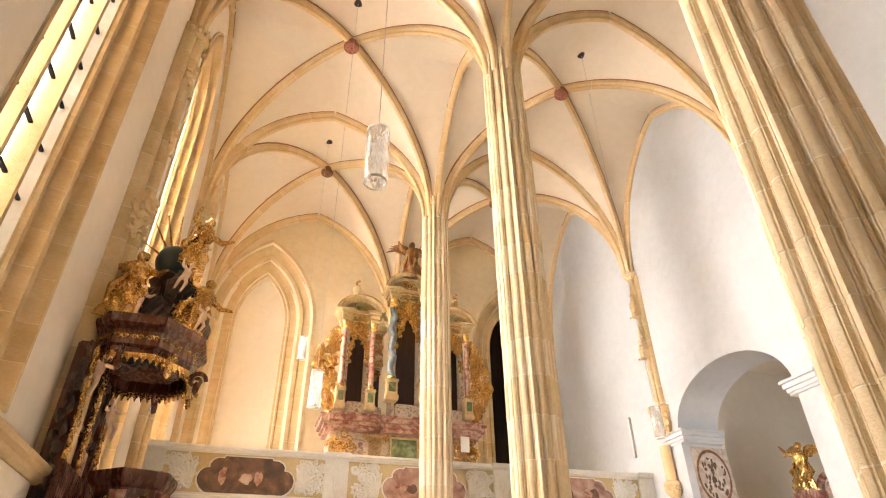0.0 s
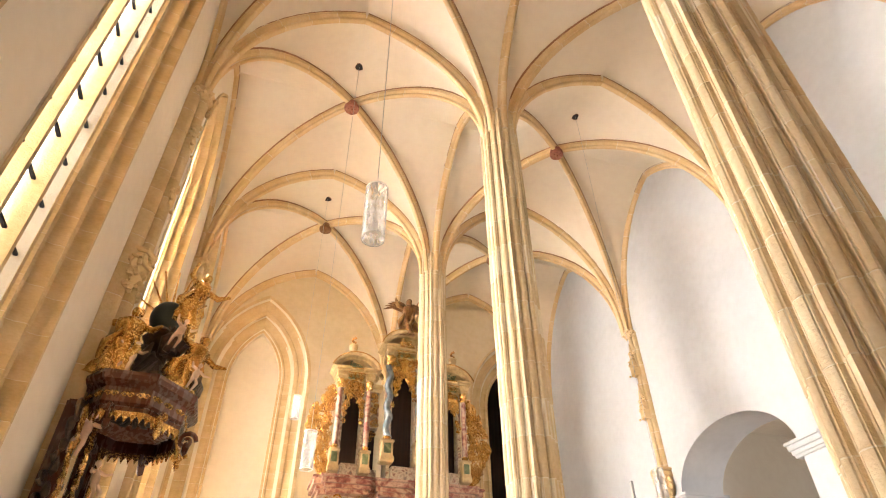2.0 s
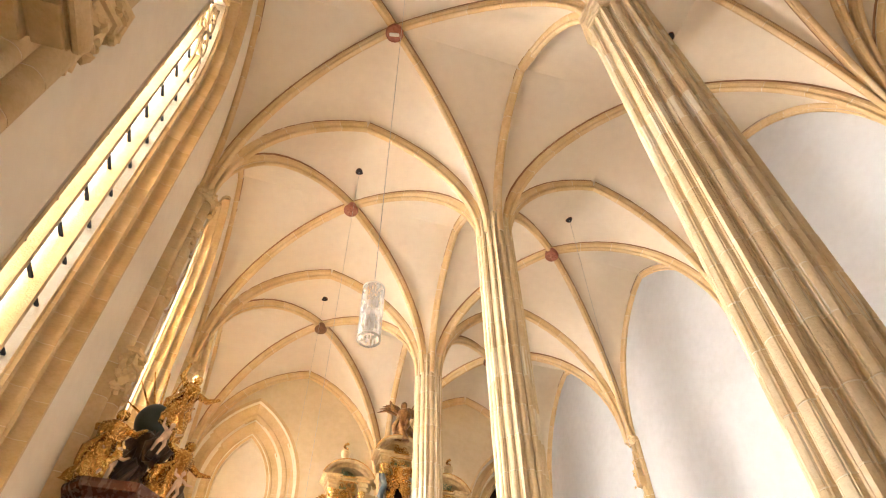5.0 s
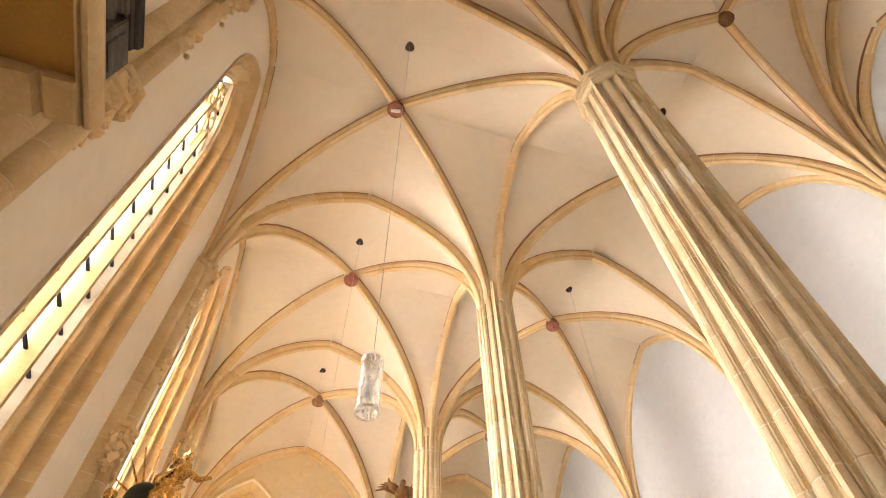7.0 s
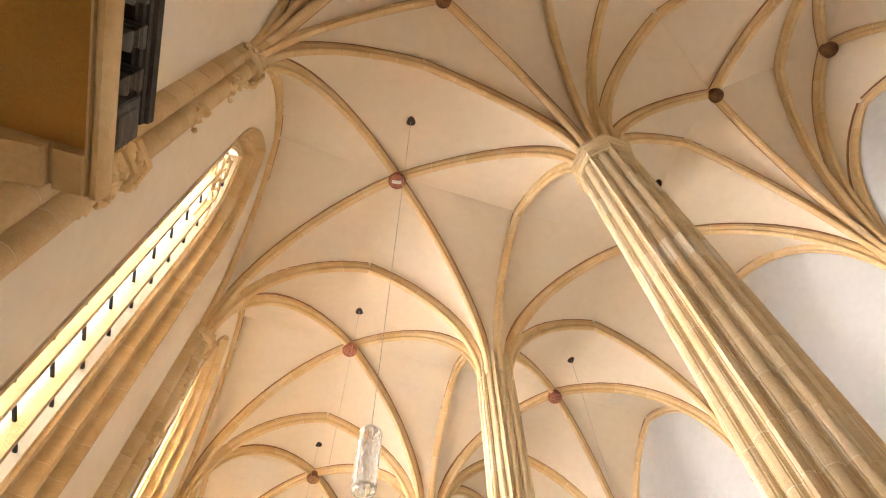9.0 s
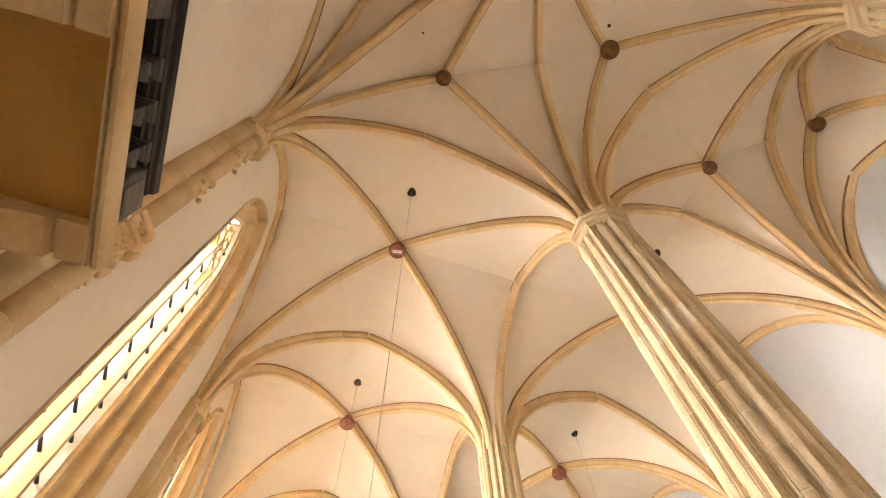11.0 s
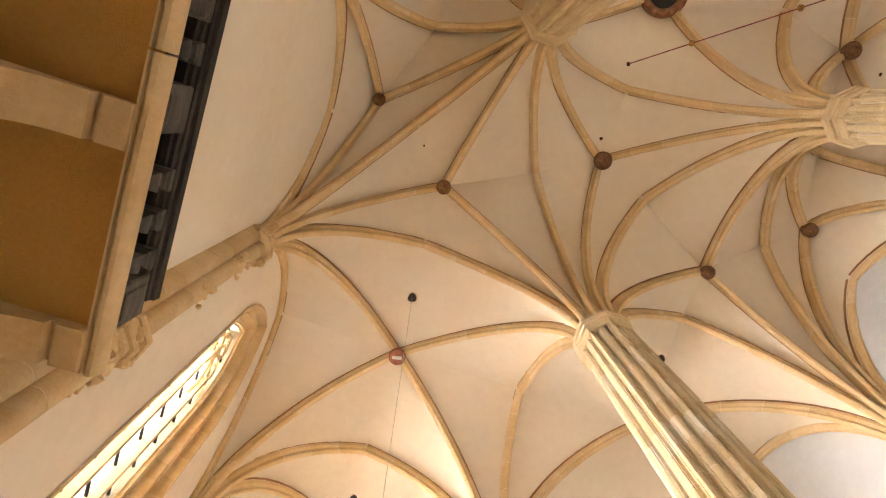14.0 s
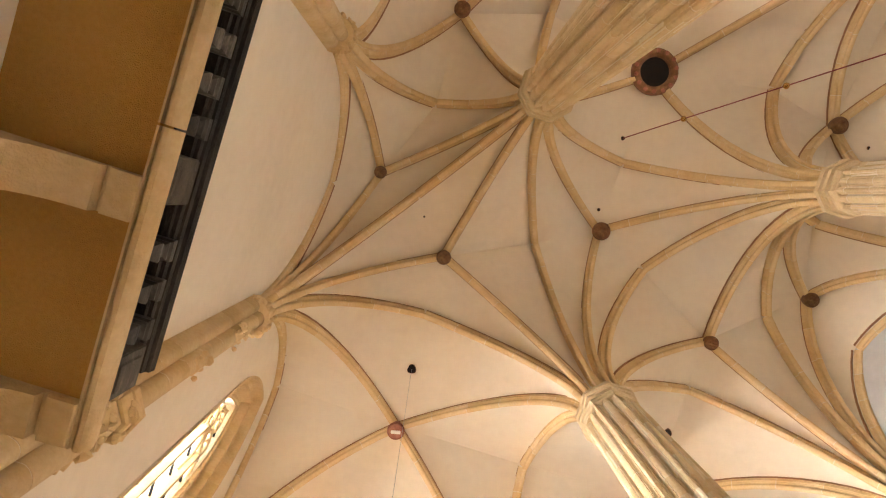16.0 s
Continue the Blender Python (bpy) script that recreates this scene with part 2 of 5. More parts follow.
springer("A", 3.90, 2.54, 11.62, 0.33)
springer("B", 3.68, 7.40, 11.0, 0.26)
springer("C", 3.77, 12.4, 11.0, 0.24)
springer("D", 1.20, -2.26, 11.75, 0.26)
springer("E", 6.49, -2.30, 11.75, 0.26)
springer("D2", 1.16, -7.2, 11.75, 0.34)
springer("E2", 6.49, -7.2, 11.75, 0.34)
springer("P", 3.80, 17.38, 10.1, 0.10)
for k, y in (("W1", 2.40), ("W2", 7.36), ("W3", 12.32), ("W4", 17.38), ("W0", -1.75), ("Wm", -7.1)):
    springer(k, -2.06, y, 10.1, 0.10)
for k, y in (("R1", 2.43), ("Rb", 7.38), ("R2", 12.3), ("R3", 17.38), ("R0", -1.95), ("Rm", -7.1)):
    springer(k, 9.55, y, 10.1, 0.10)

# crowns of the arches, then the bosses
for a, b, x, y, z in (
    ("W1", "A", 0.50, 2.40, 14.05), ("W2", "B", 0.67, 7.36, 14.0), ("W3", "C", 0.79, 12.4, 14.0), ("W4", "P", 0.99, 17.40, 14.0),
    ("A", "B", 3.68, 5.06, 14.40), ("B", "C", 3.78, 9.92, 14.25), ("C", "P", 3.80, 14.9, 14.2),
):
    node(a + b, x, y, z)
for a, b, x, y, z in (
    ("B", "Rb", 6.6, 7.30, 14.08), ("C", "R2", 6.65, 12.3, 14.08), ("P", "R3", 6.68, 17.4, 14.1), ("R1", "Rb", 9.57, 5.0, 14.3), ("Rb", "R2", 9.60, 9.88, 14.2), ("R2", "R3", 9.6, 14.9, 14.2),
    ("W1", "W2", -2.07, 4.88, 14.15), ("W2", "W3", -2.07, 9.85, 14.15), ("W3", "W4", -2.07, 14.9, 14.15), ("W0", "W1", -2.09, 0.31, 13.4), ("A", "R1", 6.72, 2.32, 14.6),
):
    node(a + b, x, y, z)
for a, b, x, y, z in (
    ("D", "A", 2.46, 0.26, 15.2), ("A", "E", 5.05, 0.06, 15.2), ("R1", "E", 8.04, 0.19, 15.0), ("W0", "D", -0.62, -1.90, 14.1), ("W1", "D", -0.42, 0.03, 14.0), ("D", "E", 3.85, -2.15, 15.4),
    ("E", "R0", 8.1, -2.1, 14.6), ("R0", "R1", 9.6, 0.25, 14.0), ("D", "D2", 1.16, -4.75, 15.2), ("E", "E2", 6.49, -4.75, 15.2), ("W0", "Wm", -2.09, -4.4, 13.6), ("R0", "Rm", 9.6, -4.5, 13.8),
):
    node(a + b, x, y, z)
for a, b, x, y, z in (("Wm", "D2", -0.5, -7.2, 14.1), ("D2", "E2", 3.83, -7.2, 15.4), ("E2", "Rm", 8.1, -7.2, 14.6)):
    node(a + b, x, y, z)
for k, x, y, z in (
    ("bA", 0.69, 4.97, 14.15), ("b1", 0.83, 9.89, 14.15), ("b3", 0.94, 14.88, 14.15), ("bX", 6.66, 4.9, 14.3), ("b2", 6.61, 9.8, 14.2), ("b4", 6.66, 14.88, 14.15),
    ("bD", 0.51, 1.10, 14.15), ("bE", 3.83, -0.485, 15.4), ("bB", 6.69, 1.12, 14.5), ("bC", -1.28, -0.18, 14.15), ("bF", 8.78, -0.47, 15.0),
    ("bI", -0.70, -3.88, 14.35), ("bG", 3.83, -4.30, 15.5), ("bH", 7.85, -4.25, 14.8),
):
    node(k, x, y, z)

CELLS = (
    ("bA", "W1 W2 B A"), ("b1", "W2 W3 C B"), ("b3", "W3 W4 P C"), ("bX", "A B Rb R1"), ("b2", "B C R2 Rb"), ("b4", "C P R3 R2"),
    ("bD", "W1 A D"), ("bE", "D A E"), ("bB", "A R1 E"), ("bC", "W0 W1 D"), ("bF", "E R1 R0"),
    ("bI", "W0 D D2 Wm"), ("bG", "D E E2 D2"), ("bH", "E R0 Rm E2"),
)


def crown(a, b):
    return NODE[a + b] if a + b in NODE else NODE[b + a]


def rib_curve(s, end, n=14, theta=84.0):
    """A quarter of an ellipse from a springer up to a crown or boss."""
    p, r, _ = SPRING[s]
    way = Vector((end.x - p.x, end.y - p.y, 0))
    p = p + way.normalized() * r
    run, rise = Vector((end.x - p.x, end.y - p.y, 0)), end.z - p.z
    t = radians(theta)
    return [p + run * ((1 - math.cos(t * i / n)) / (1 - math.cos(t))) + Vector((0, 0, rise * math.sin(t * i / n) / math.sin(t))) for i in range(n + 1)]


ARCH, BOSS = 76.0, 86.0

# ---- vault ----
bm = bmesh.new()
UP = Vector((0, 0, 0.13))
ribs = {}
for b, corners in CELLS:
    corners = corners.split()
    n = len(corners)
    for i, s in enumerate(corners):
        before, after = corners[i - 1], corners[(i + 1) % n]
        c0, c1 = rib_curve(s, crown(s, before), theta=ARCH), rib_curve(s, crown(s, after), theta=ARCH)
        mid = rib_curve(s, NODE[b], theta=BOSS)
        ribs[(s, b)] = mid
        for o, c in ((before, c0), (after, c1)):
            ribs[(s, crown(s, o).freeze() and (s, o))] = c
            # a web between an arch and a diagonal, slightly domed
            grid = []
            for j, (p, q) in enumerate(zip(c, mid)):
                row = []
                for k in range(7):
                    f = k / 6
                    row.append(bm.verts.new(p.lerp(q, f) + UP + Vector((0, 0, 0.10 * math.sin(math.pi * f) * math.sin(math.pi * min(1, j / 14 + 0.1))))))
                grid.append(row)
            for g, h in zip(grid, grid[1:]):
                for k in range(6):
                    bm.faces.new((g[k], g[k + 1], h[k + 1], h[k]))
bmesh.ops.remove_doubles(bm, verts=bm.verts, dist=0.004)
ceiling = finish("ceiling", bm, VAULT, sharp=30)
tagged(ceiling, "cream plastered net vault webs between stone ribs", "vault", kind="structure")

HALF_RIB = [(-0.125, 0.17), (-0.125, 0.06), (-0.118, 0.045), (-0.098, 0.04), (-0.094, 0.022), (-0.07, 0.008), (-0.05, -0.022), (-0.046, -0.05), (-0.062, -0.062), (-0.078, -0.066), (-0.084, -0.085), (-0.084, -0.125), (-0.076, -0.14), (-0.05, -0.158)]
RIB = HALF_RIB + [(-a, b) for a, b in reversed(HALF_RIB)]


def rib_frames(c):
    out = []
    for i in range(len(c)):
        d = (c[min(i + 1, len(c) - 1)] - c[max(i - 1, 0)]).normalized()
        side = d.cross(Vector((0, 0, 1)))
        if side.length < 0.05:
            e = c[-1] - c[0]
            side = Vector((e.y, -e.x, 0))
        side.normalize()
        out.append((side, side.cross(d).normalized()))
    return out


def build_rib(key, c):
    wall = key[1] in (("W1", "W2"), ("W2", "W1")) or (isinstance(key[1], tuple) and key[1][0][0] == key[1][1][0] and key[1][0][0] in "WR")
    k = 0.52 if wall else (0.72 if isinstance(key[1], tuple) else 0.64)
    if key[1] == "bG":
        near = next(i for i, p in enumerate(c) if (p - NODE["bG"]).to_2d().length < 0.44)
        c = c[:near] + [c[near - 1].lerp(c[near], f) for f in (0.33, 0.66, 1.0) if (c[near - 1].lerp(c[near], f) - NODE["bG"]).to_2d().length > 0.36]
    fr = rib_frames(c)
    bm = bmesh.new()
    sweep(bm, c, fr, [(a * k * 0.96, b * k + (0.004 if b < 0 else 0)) for a, b in RIB])
    core = finish("vault_rib", bm, MORTAR)
    tagged(core, "moulded yellow sandstone vault rib with pale joints", "vault rib", kind="structure")
    bm = bmesh.new()
    for q in (-1, 1):
        sweep(bm, c, fr, [(q * 0.118 * k, 0.112), (q * (0.125 * k + 0.012), 0.112), (q * (0.125 * k + 0.011), 0.16), (q * 0.118 * k, 0.16)])
    part("painted_line", bm, LINE, core, "thin red-brown line painted along the rib")
    # voussoirs: two steps of the curve each
    for i in range(0, len(c) - 1, 2):
        j = min(i + 2, len(c) - 1)
        pts = [c[q].copy() for q in range(i, j + 1)]
        pts[0] += (pts[1] - pts[0]).normalized() * 0.006
        pts[-1] += (pts[-2] - pts[-1]).normalized() * 0.006
        bm = bmesh.new()
        sweep(bm, pts, fr[i:j + 1], [(a * k, b * k) for a, b in RIB])
        part("voussoir", bm, RIBSTONE, core)


for key, c in ribs.items():
    build_rib(key, c)

# ---- pillars ----
def lobes(R):
    """A pillar's section: an octagon whose corners and faces carry shafts, with hollows and thin fillets between."""
    half = [(-1.0, 0.0), (-0.86, 0.004), (-0.76, 0.022), (-0.72, 0.05), (-0.69, 0.055), (-0.66, 0.04), (-0.62, 0.045), (-0.60, 0.085), (-0.52, 0.125), (-0.42, 0.12), (-0.35, 0.08), (-0.335, 0.04), (-0.29, 0.036), (-0.265, 0.05), (-0.24, 0.02), (-0.13, 0.004)]
    face = half + [(0.0, 0.0)] + [(-u, d) for u, d in reversed(half[1:])]
    a, h = R * math.cos(radians(22.5)), R * math.sin(radians(22.5))
    out = []
    for i in range(8):
        t = radians(45 * i)
        c, sn = math.cos(t), math.sin(t)
        out += [((a - d * R) * c - u * h * sn, (a - d * R) * sn + u * h * c) for u, d in face]
    return out


def octagon(r, turn=22.5):
    return [(r * math.cos(radians(turn + 45 * i)), r * math.sin(radians(turn + 45 * i))) for i in range(8)]


def pillar(x, y, R, top, course, capital, label, seed):
    p = thing("pillar", label, "pillar", (x, y, 0), "nave pillars")
    rnd = random.Random(seed)
    bm = bmesh.new()
    prism(bm, [(a * 0.992, b * 0.992) for a, b in lobes(R)], 0.5, top)
    part("mortar_core", bm, MORTAR, p)
    bm = bmesh.new()
    prism(bm, octagon(R * 1.42), 0, 0.32, 0.02)
    prism(bm, octagon(R * 1.25), 0.32, 0.52, 0.03)
    part("base", bm, STONE, p)
    bm = bmesh.new()
    prism(bm, lobes(R), 0, course - 0.009, 0.005)
    first = part("drum", bm, PALESTONE, p)
    first.location = (0, 0, 0.52)
    z = 0.52 + course
    first.scale = (1, 1, 1)
    while z < top - 0.05:
        h = min(course * rnd.uniform(0.86, 1.14), top - z)
        o = first.copy()
        scene.collection.objects.link(o)
        o.location = (rnd.uniform(-0.003, 0.003), rnd.uniform(-0.003, 0.003), z)
        o.scale = (1, 1, h / course)
        z += h
    if capital:
        bm = bmesh.new()
        prof = [(0.98, -0.50), (1.035, -0.48), (1.035, -0.40), (1.06, -0.385), (1.06, -0.33), (0.99, -0.325), (0.99, -0.295), (1.12, -0.275), (1.12, -0.20), (1.04, -0.195), (1.04, -0.165), (1.18, -0.145), (1.18, -0.04), (1.15, -0.02), (1.0, 0.05), (0.6, 0.08)]
        lathe(bm, [(R * r, top + h) for r, h in prof], 8, pose(0, 0, 0, 0, 0, 22.5))
        part("capital", bm, PALESTONE, p, "octagonal moulded capital ring", 20)
        bm = bmesh.new()
        lathe(bm, [(R * 0.62, top + 0.05), (R * 0.55, top + 0.5), (R * 0.35, top + 1.2), (R * 0.1, top + 1.8)], 16)
        part("springing_block", bm, RIBSTONE, p)
    return p


pillar(3.90, 2.55, 0.485, 11.50, 0.50, True, "sunlit fluted yellow sandstone pillar with octagonal capital", 1)
pillar(1.20, -2.26, 0.43, 11.70, 0.50, True, "fluted sandstone pillar with octagonal capital beside the choir", 2)
pillar(6.49, -2.30, 0.43, 11.70, 0.50, True, "pale fluted sandstone pillar with octagonal ring capital", 3)
pillar(1.16, -7.2, 0.52, 11.70, 0.50, True, "fluted sandstone pillar deep in the choir", 6)
pillar(6.49, -7.2, 0.52, 11.70, 0.50, True, "fluted sandstone pillar deep in the choir", 7)
pillar(3.68, 7.40, 0.385, 11.6, 0.52, False, "slender fluted sandstone pillar running straight into the vault ribs", 4)
pillar(3.77, 12.4, 0.355, 11.6, 0.52, False, "slender fluted sandstone pillar before the organ gallery", 5)

# ---- walls ----
def pointed_top(d, w, zs, za):
    h = za - zs
    if h <= w:
        return zs + h * math.sqrt(max(0, 1 - (d / w) ** 2))
    r = (w * w + h * h) / (2 * w)
    return zs + math.sqrt(max(0, r * r - (abs(d) + r - w) ** 2))


def outline(c, w, z0, zs, za, n=12):
    """A pointed opening's edge from one foot over the apex to the other, as (along, up)."""
    pts = [(c - w, z0), (c - w, (z0 + zs) / 2), (c - w, zs)]
    pts += [(c - w * math.cos(math.pi / 2 * i / n), pointed_top(w * math.cos(math.pi / 2 * i / n), w, zs, za)) for i in range(1, n)]
    pts += [(c, za)]
    return pts + [(2 * c - a, b) for a, b in reversed(pts[:-1])]


def wall(name, place, a0, a1, z0, z1, holes, depth, mat, label):
    """A wall from a0 to a1 with arched holes (centre, half width, sill, spring, apex); place maps (along, up, in) to the world."""
    bm = bmesh.new()
    cuts = sorted({a0, a1, *(c + w * math.cos(math.pi * i / 24) for c, w, *_ in holes for i in range(25))})
    faces = []

    def quad(p, q, r, s):
        faces.append(bm.faces.new([bm.verts.new(place(*v, 0)) for v in (p, q, r, s)]))
    for p, q in zip(cuts, cuts[1:]):
        hole = next((h for h in holes if h[0] - h[1] - 1e-6 <= p and q <= h[0] + h[1] + 1e-6), None)
        if hole is None:
            quad((p, z0), (q, z0), (q, z1), (p, z1))
        else:
            c, w, sill, zs, za = hole
            if sill > z0:
                quad((p, z0), (q, z0), (q, sill), (p, sill))
            quad((p, pointed_top(p - c, w, zs, za)), (q, pointed_top(q - c, w, zs, za)), (q, z1), (p, z1))
    bmesh.ops.remove_doubles(bm, verts=bm.verts, dist=0.001)
    r = bmesh.ops.extrude_face_region(bm, geom=list(bm.faces))
    shift = Vector(place(0, 0, depth)) - Vector(place(0, 0, 0))
    bmesh.ops.translate(bm, verts=[v for v in r["geom"] if isinstance(v, bmesh.types.BMVert)], vec=shift)
    ob = finish(name, bm, mat)
    return tagged(ob, label, "wall", kind="structure")


LEFT_WINDOWS = (4.88, 9.85, 14.85)
left = lambda a, z, d: (X_LEFT - d, a, z)
right = lambda a, z, d: (X_RIGHT + d, a, z)
end = lambda a, z, d: (a, Y_END + d, z)
back = lambda a, z, d: (a, Y_BACK - d, z)
WIN = (1.12, 3.3, 10.9, 13.3)
# the hole at -9.4 is for an added, unseen choir window
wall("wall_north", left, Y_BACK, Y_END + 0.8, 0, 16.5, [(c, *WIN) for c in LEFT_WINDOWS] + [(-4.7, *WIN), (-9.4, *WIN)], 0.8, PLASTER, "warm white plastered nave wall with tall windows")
wall("wall_south", right, Y_BACK, Y_END + 0.8, 0, 16.5, [(10.03, 1.76, 0, 5.62, 6.75)], 1.15, WHITE, "white limewashed nave wall with a round-arched chapel opening")
wall("wall_west", end, X_LEFT - 0.8, X_RIGHT + 0.8, 0, 16.5, [(-0.36, 1.68, 4.6, 9.9, 12.82), (8.1, 1.50, 4.6, 9.9, 12.45)], 0.8, ENDWALL, "ochre limewashed end wall behind the organ")
wall("wall_east", back, X_LEFT - 0.8, X_RIGHT + 0.8, 0, 16.5, [], 0.8, PLASTER, "plain plastered wall closing the choir")

bm = bmesh.new()
box(bm, X_LEFT - 0.8, X_RIGHT + 9.0, Y_BACK - 0.8, Y_END + 3, -0.3, 0)
tagged(finish("floor", bm, FLOOR), "worn stone floor slabs of the nave", "floor", kind="structure")
bm = bmesh.new()
box(bm, X_LEFT - 0.8, X_RIGHT + 0.8, Y_BACK - 0.8, Y_END + 0.8, 16.5, 16.8)
box(bm, X_LEFT - 0.8, X_RIGHT + 0.8, Y_BACK, -7.05, 15.6, 15.75)
tagged(finish("upper_ceiling", bm, VAULT), "plain plaster closing the roof space above the vault", "ceiling", kind="structure")
bm = bmesh.new()
# the hollow behind the tall opening of the end wall, its shade put into dark brown
box(bm, 6.2, 9.5, Y_END + 2.2, Y_END + 2.4, 4.3, 12.8)
for x in (6.2, 9.4):
    box(bm, x, x + 0.1, Y_END + 0.8, Y_END + 2.2, 4.3, 12.8)
box(bm, 6.2, 9.5, Y_END + 0.8, Y_END + 2.4, 12.8, 12.9)
tagged(finish("tower_room", bm, PIPEDARK), "room behind the tall end wall opening, shade in its dark colour", "room", kind="structure")

# ---- windows ----
JAMB = [(0.0, -0.025), (0.05, -0.025), (0.055, 0.02), (0.06, 0.09), (0.09, 0.15), (0.14, 0.175), (0.19, 0.165), (0.205, 0.13), (0.235, 0.115), (0.265, 0.125), (0.28, 0.16), (0.285, 0.23), (0.315, 0.29), (0.365, 0.315), (0.41, 0.305), (0.425, 0.27), (0.45, 0.27), (0.46, 0.31), (0.50, 0.32), (0.50, 0.56), (0.0, 0.56)]


def jamb_loft(bm, c, z0, place, w=1.12, zs=10.9, za=13.3, grow=0.0, prof=JAMB, lo=None, hi=None):
    lines = [outline(c, w - i * 1.0, z0, zs, za - i * 1.35) for i, d in prof]
    n = len(lines[0])
    rng = range(n)[lo:hi]
    rings = []
    for k in rng:
        rings.append([bm.verts.new(place(*lines[j][k], prof[j][1] + grow)) for j in range(len(prof))])
    m = len(prof)
    for p, q in zip(rings, rings[1:]):
        for j in range(m):
            bm.faces.new((p[j], p[(j + 1) % m], q[(j + 1) % m], q[j]))
    bm.faces.new(rings[0])
    bm.faces.new(rings[-1])
    return bm


def church_window(c, place, name):
    w = thing(name, "tall pointed leaded window with moulded sandstone jambs", "window")
    tagged(w, kind="structure")
    bm = bmesh.new()
    jamb_loft(bm, c, 3.3, place, grow=0.006)
    part("jamb_core", bm, MORTAR, w)
    # arch stones
    for i in range(2, 26, 3):
        bm = bmesh.new()
        jamb_loft(bm, c, 3.3, place, lo=i, hi=min(i + 4, 27))
        part("arch_stone", bm, STONE, w)
    # jamb stones in courses, each foot
    for side in (1, -1):
        src = None
        z, k = 3.3, 0
        rnd = random.Random(int(c * 10))
        while z < 10.88:
            h = min(rnd.uniform(0.36, 0.52), 10.9 - z)
            if src is None:
                bm = bmesh.new()
                pr = [Vector(place(side * (1.12 - i), 0, d)) for i, d in JAMB]
                lo = [bm.verts.new(v) for v in pr]
                hi = [bm.verts.new(v + Vector((0, 0, 0.988))) for v in pr]
                m = len(pr)
                for j in range(m):
                    bm.faces.new((lo[j], lo[(j + 1) % m], hi[(j + 1) % m], hi[j]))
                bm.faces.new(lo)
                bm.faces.new(hi)
                src = o = part("jamb_stone", bm, STONE, w)
            else:
                o = src.copy()
                scene.collection.objects.link(o)
            o.location = (0, c, z)
            o.scale = (1, 1, h)
            z += h
    # two mullions and tracery
    D = 0.42
    for s in (-1, 1):
        bm = bmesh.new()
        prism(bm, [(-0.03, -0.14), (0.03, -0.14), (0.055, -0.03), (0.055, 0.03), (0.025, 0.09), (-0.025, 0.09), (-0.055, 0.03), (-0.055, -0.03)], 3.3, 11.0, 0, Matrix.Translation(place(c + 0.25 * s, 0, D)) @ pose(0, 0, 0, 0, 0, 90))
        part("mullion", bm, STONE, w)
    bm = bmesh.new()
    tube_at = lambda pts, r: tube(bm, [place(c + a, b, D - 0.03) for a, b in pts], r, 8)
    for s in (-1, 0, 1):
        tube_at(outline(0.46 * s, 0.21, 10.35, 10.75, 11.25, 8), 0.04)
    for k, (cx, cz, r) in enumerate(((-0.24, 11.45, 0.2), (0.24, 11.45, 0.2), (0, 11.9, 0.22), (-0.02, 11.28, 0.1))):
        tube_at([(cx + r * math.cos(a / 12 * 6.2832), cz + 1.15 * r * math.sin(a / 12 * 6.2832)) for a in range(13)], 0.045)
        for q in range(3):
            t0 = k + 2.094 * q
            tube_at([(cx + r * math.cos(t0), cz + 1.15 * r * math.sin(t0)), (cx + 0.5 * r * math.cos(t0 + 0.7), cz + 0.5 * r * math.sin(t0 + 0.7)), (cx, cz)], [0.035, 0.03, 0.015])
    tube_at([(-0.1, 12.05), (0, 12.35), (0.1, 12.05)], 0.04)
    part("tracery", bm, STONE, w, "curling flame-shaped sandstone tracery")
    # panes between iron bars
    z = 3.35
    while z < 12.0:
        h = min(0.62, 12.05 - z)
        for s in (-1, 0, 1):
            lo, hi = c + 0.46 * s - 0.20, c + 0.46 * s + 0.20
            bm = bmesh.new()
            box(bm, *sorted((place(0, 0, D + 0.05)[0], place(0, 0, D + 0.06)[0])), lo, hi, z, z + h - 0.02)
            o = part("pane", bm, PANE, w)
            o.visible_shadow = False
            bm = bmesh.new()
            x = place(0, 0, D - 0.02)[0]
            box(bm, x - 0.018, x + 0.018, lo, hi, z + h - 0.042, z + h - 0.015)
            part("iron_bar", bm, IRON, w)
            if h > 0.5:
                bm = bmesh.new()
                x = place(0, 0, D + 0.04)[0]
                for q in (1, 2):
                    a = lo + 0.4 * q / 3
                    box(bm, x - 0.003, x + 0.003, a - 0.003, a + 0.003, z, z + h - 0.03)
                part("lead", bm, IRON, w)
        z += h
    return w


for i, c in enumerate(LEFT_WINDOWS):
    church_window(c, left, "window_%d" % (i + 1))
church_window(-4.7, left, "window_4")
# added window out of view, to light the choir vault
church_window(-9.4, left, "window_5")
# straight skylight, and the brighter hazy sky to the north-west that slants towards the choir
# the lamp at -9.4 is an added fill for the choir vault
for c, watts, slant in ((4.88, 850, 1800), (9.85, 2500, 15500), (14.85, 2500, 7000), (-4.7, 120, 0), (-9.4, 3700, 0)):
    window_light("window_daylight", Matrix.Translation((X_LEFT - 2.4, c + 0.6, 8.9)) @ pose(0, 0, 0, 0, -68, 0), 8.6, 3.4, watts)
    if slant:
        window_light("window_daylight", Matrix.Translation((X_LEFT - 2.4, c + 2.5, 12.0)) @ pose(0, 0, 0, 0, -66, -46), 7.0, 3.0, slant)

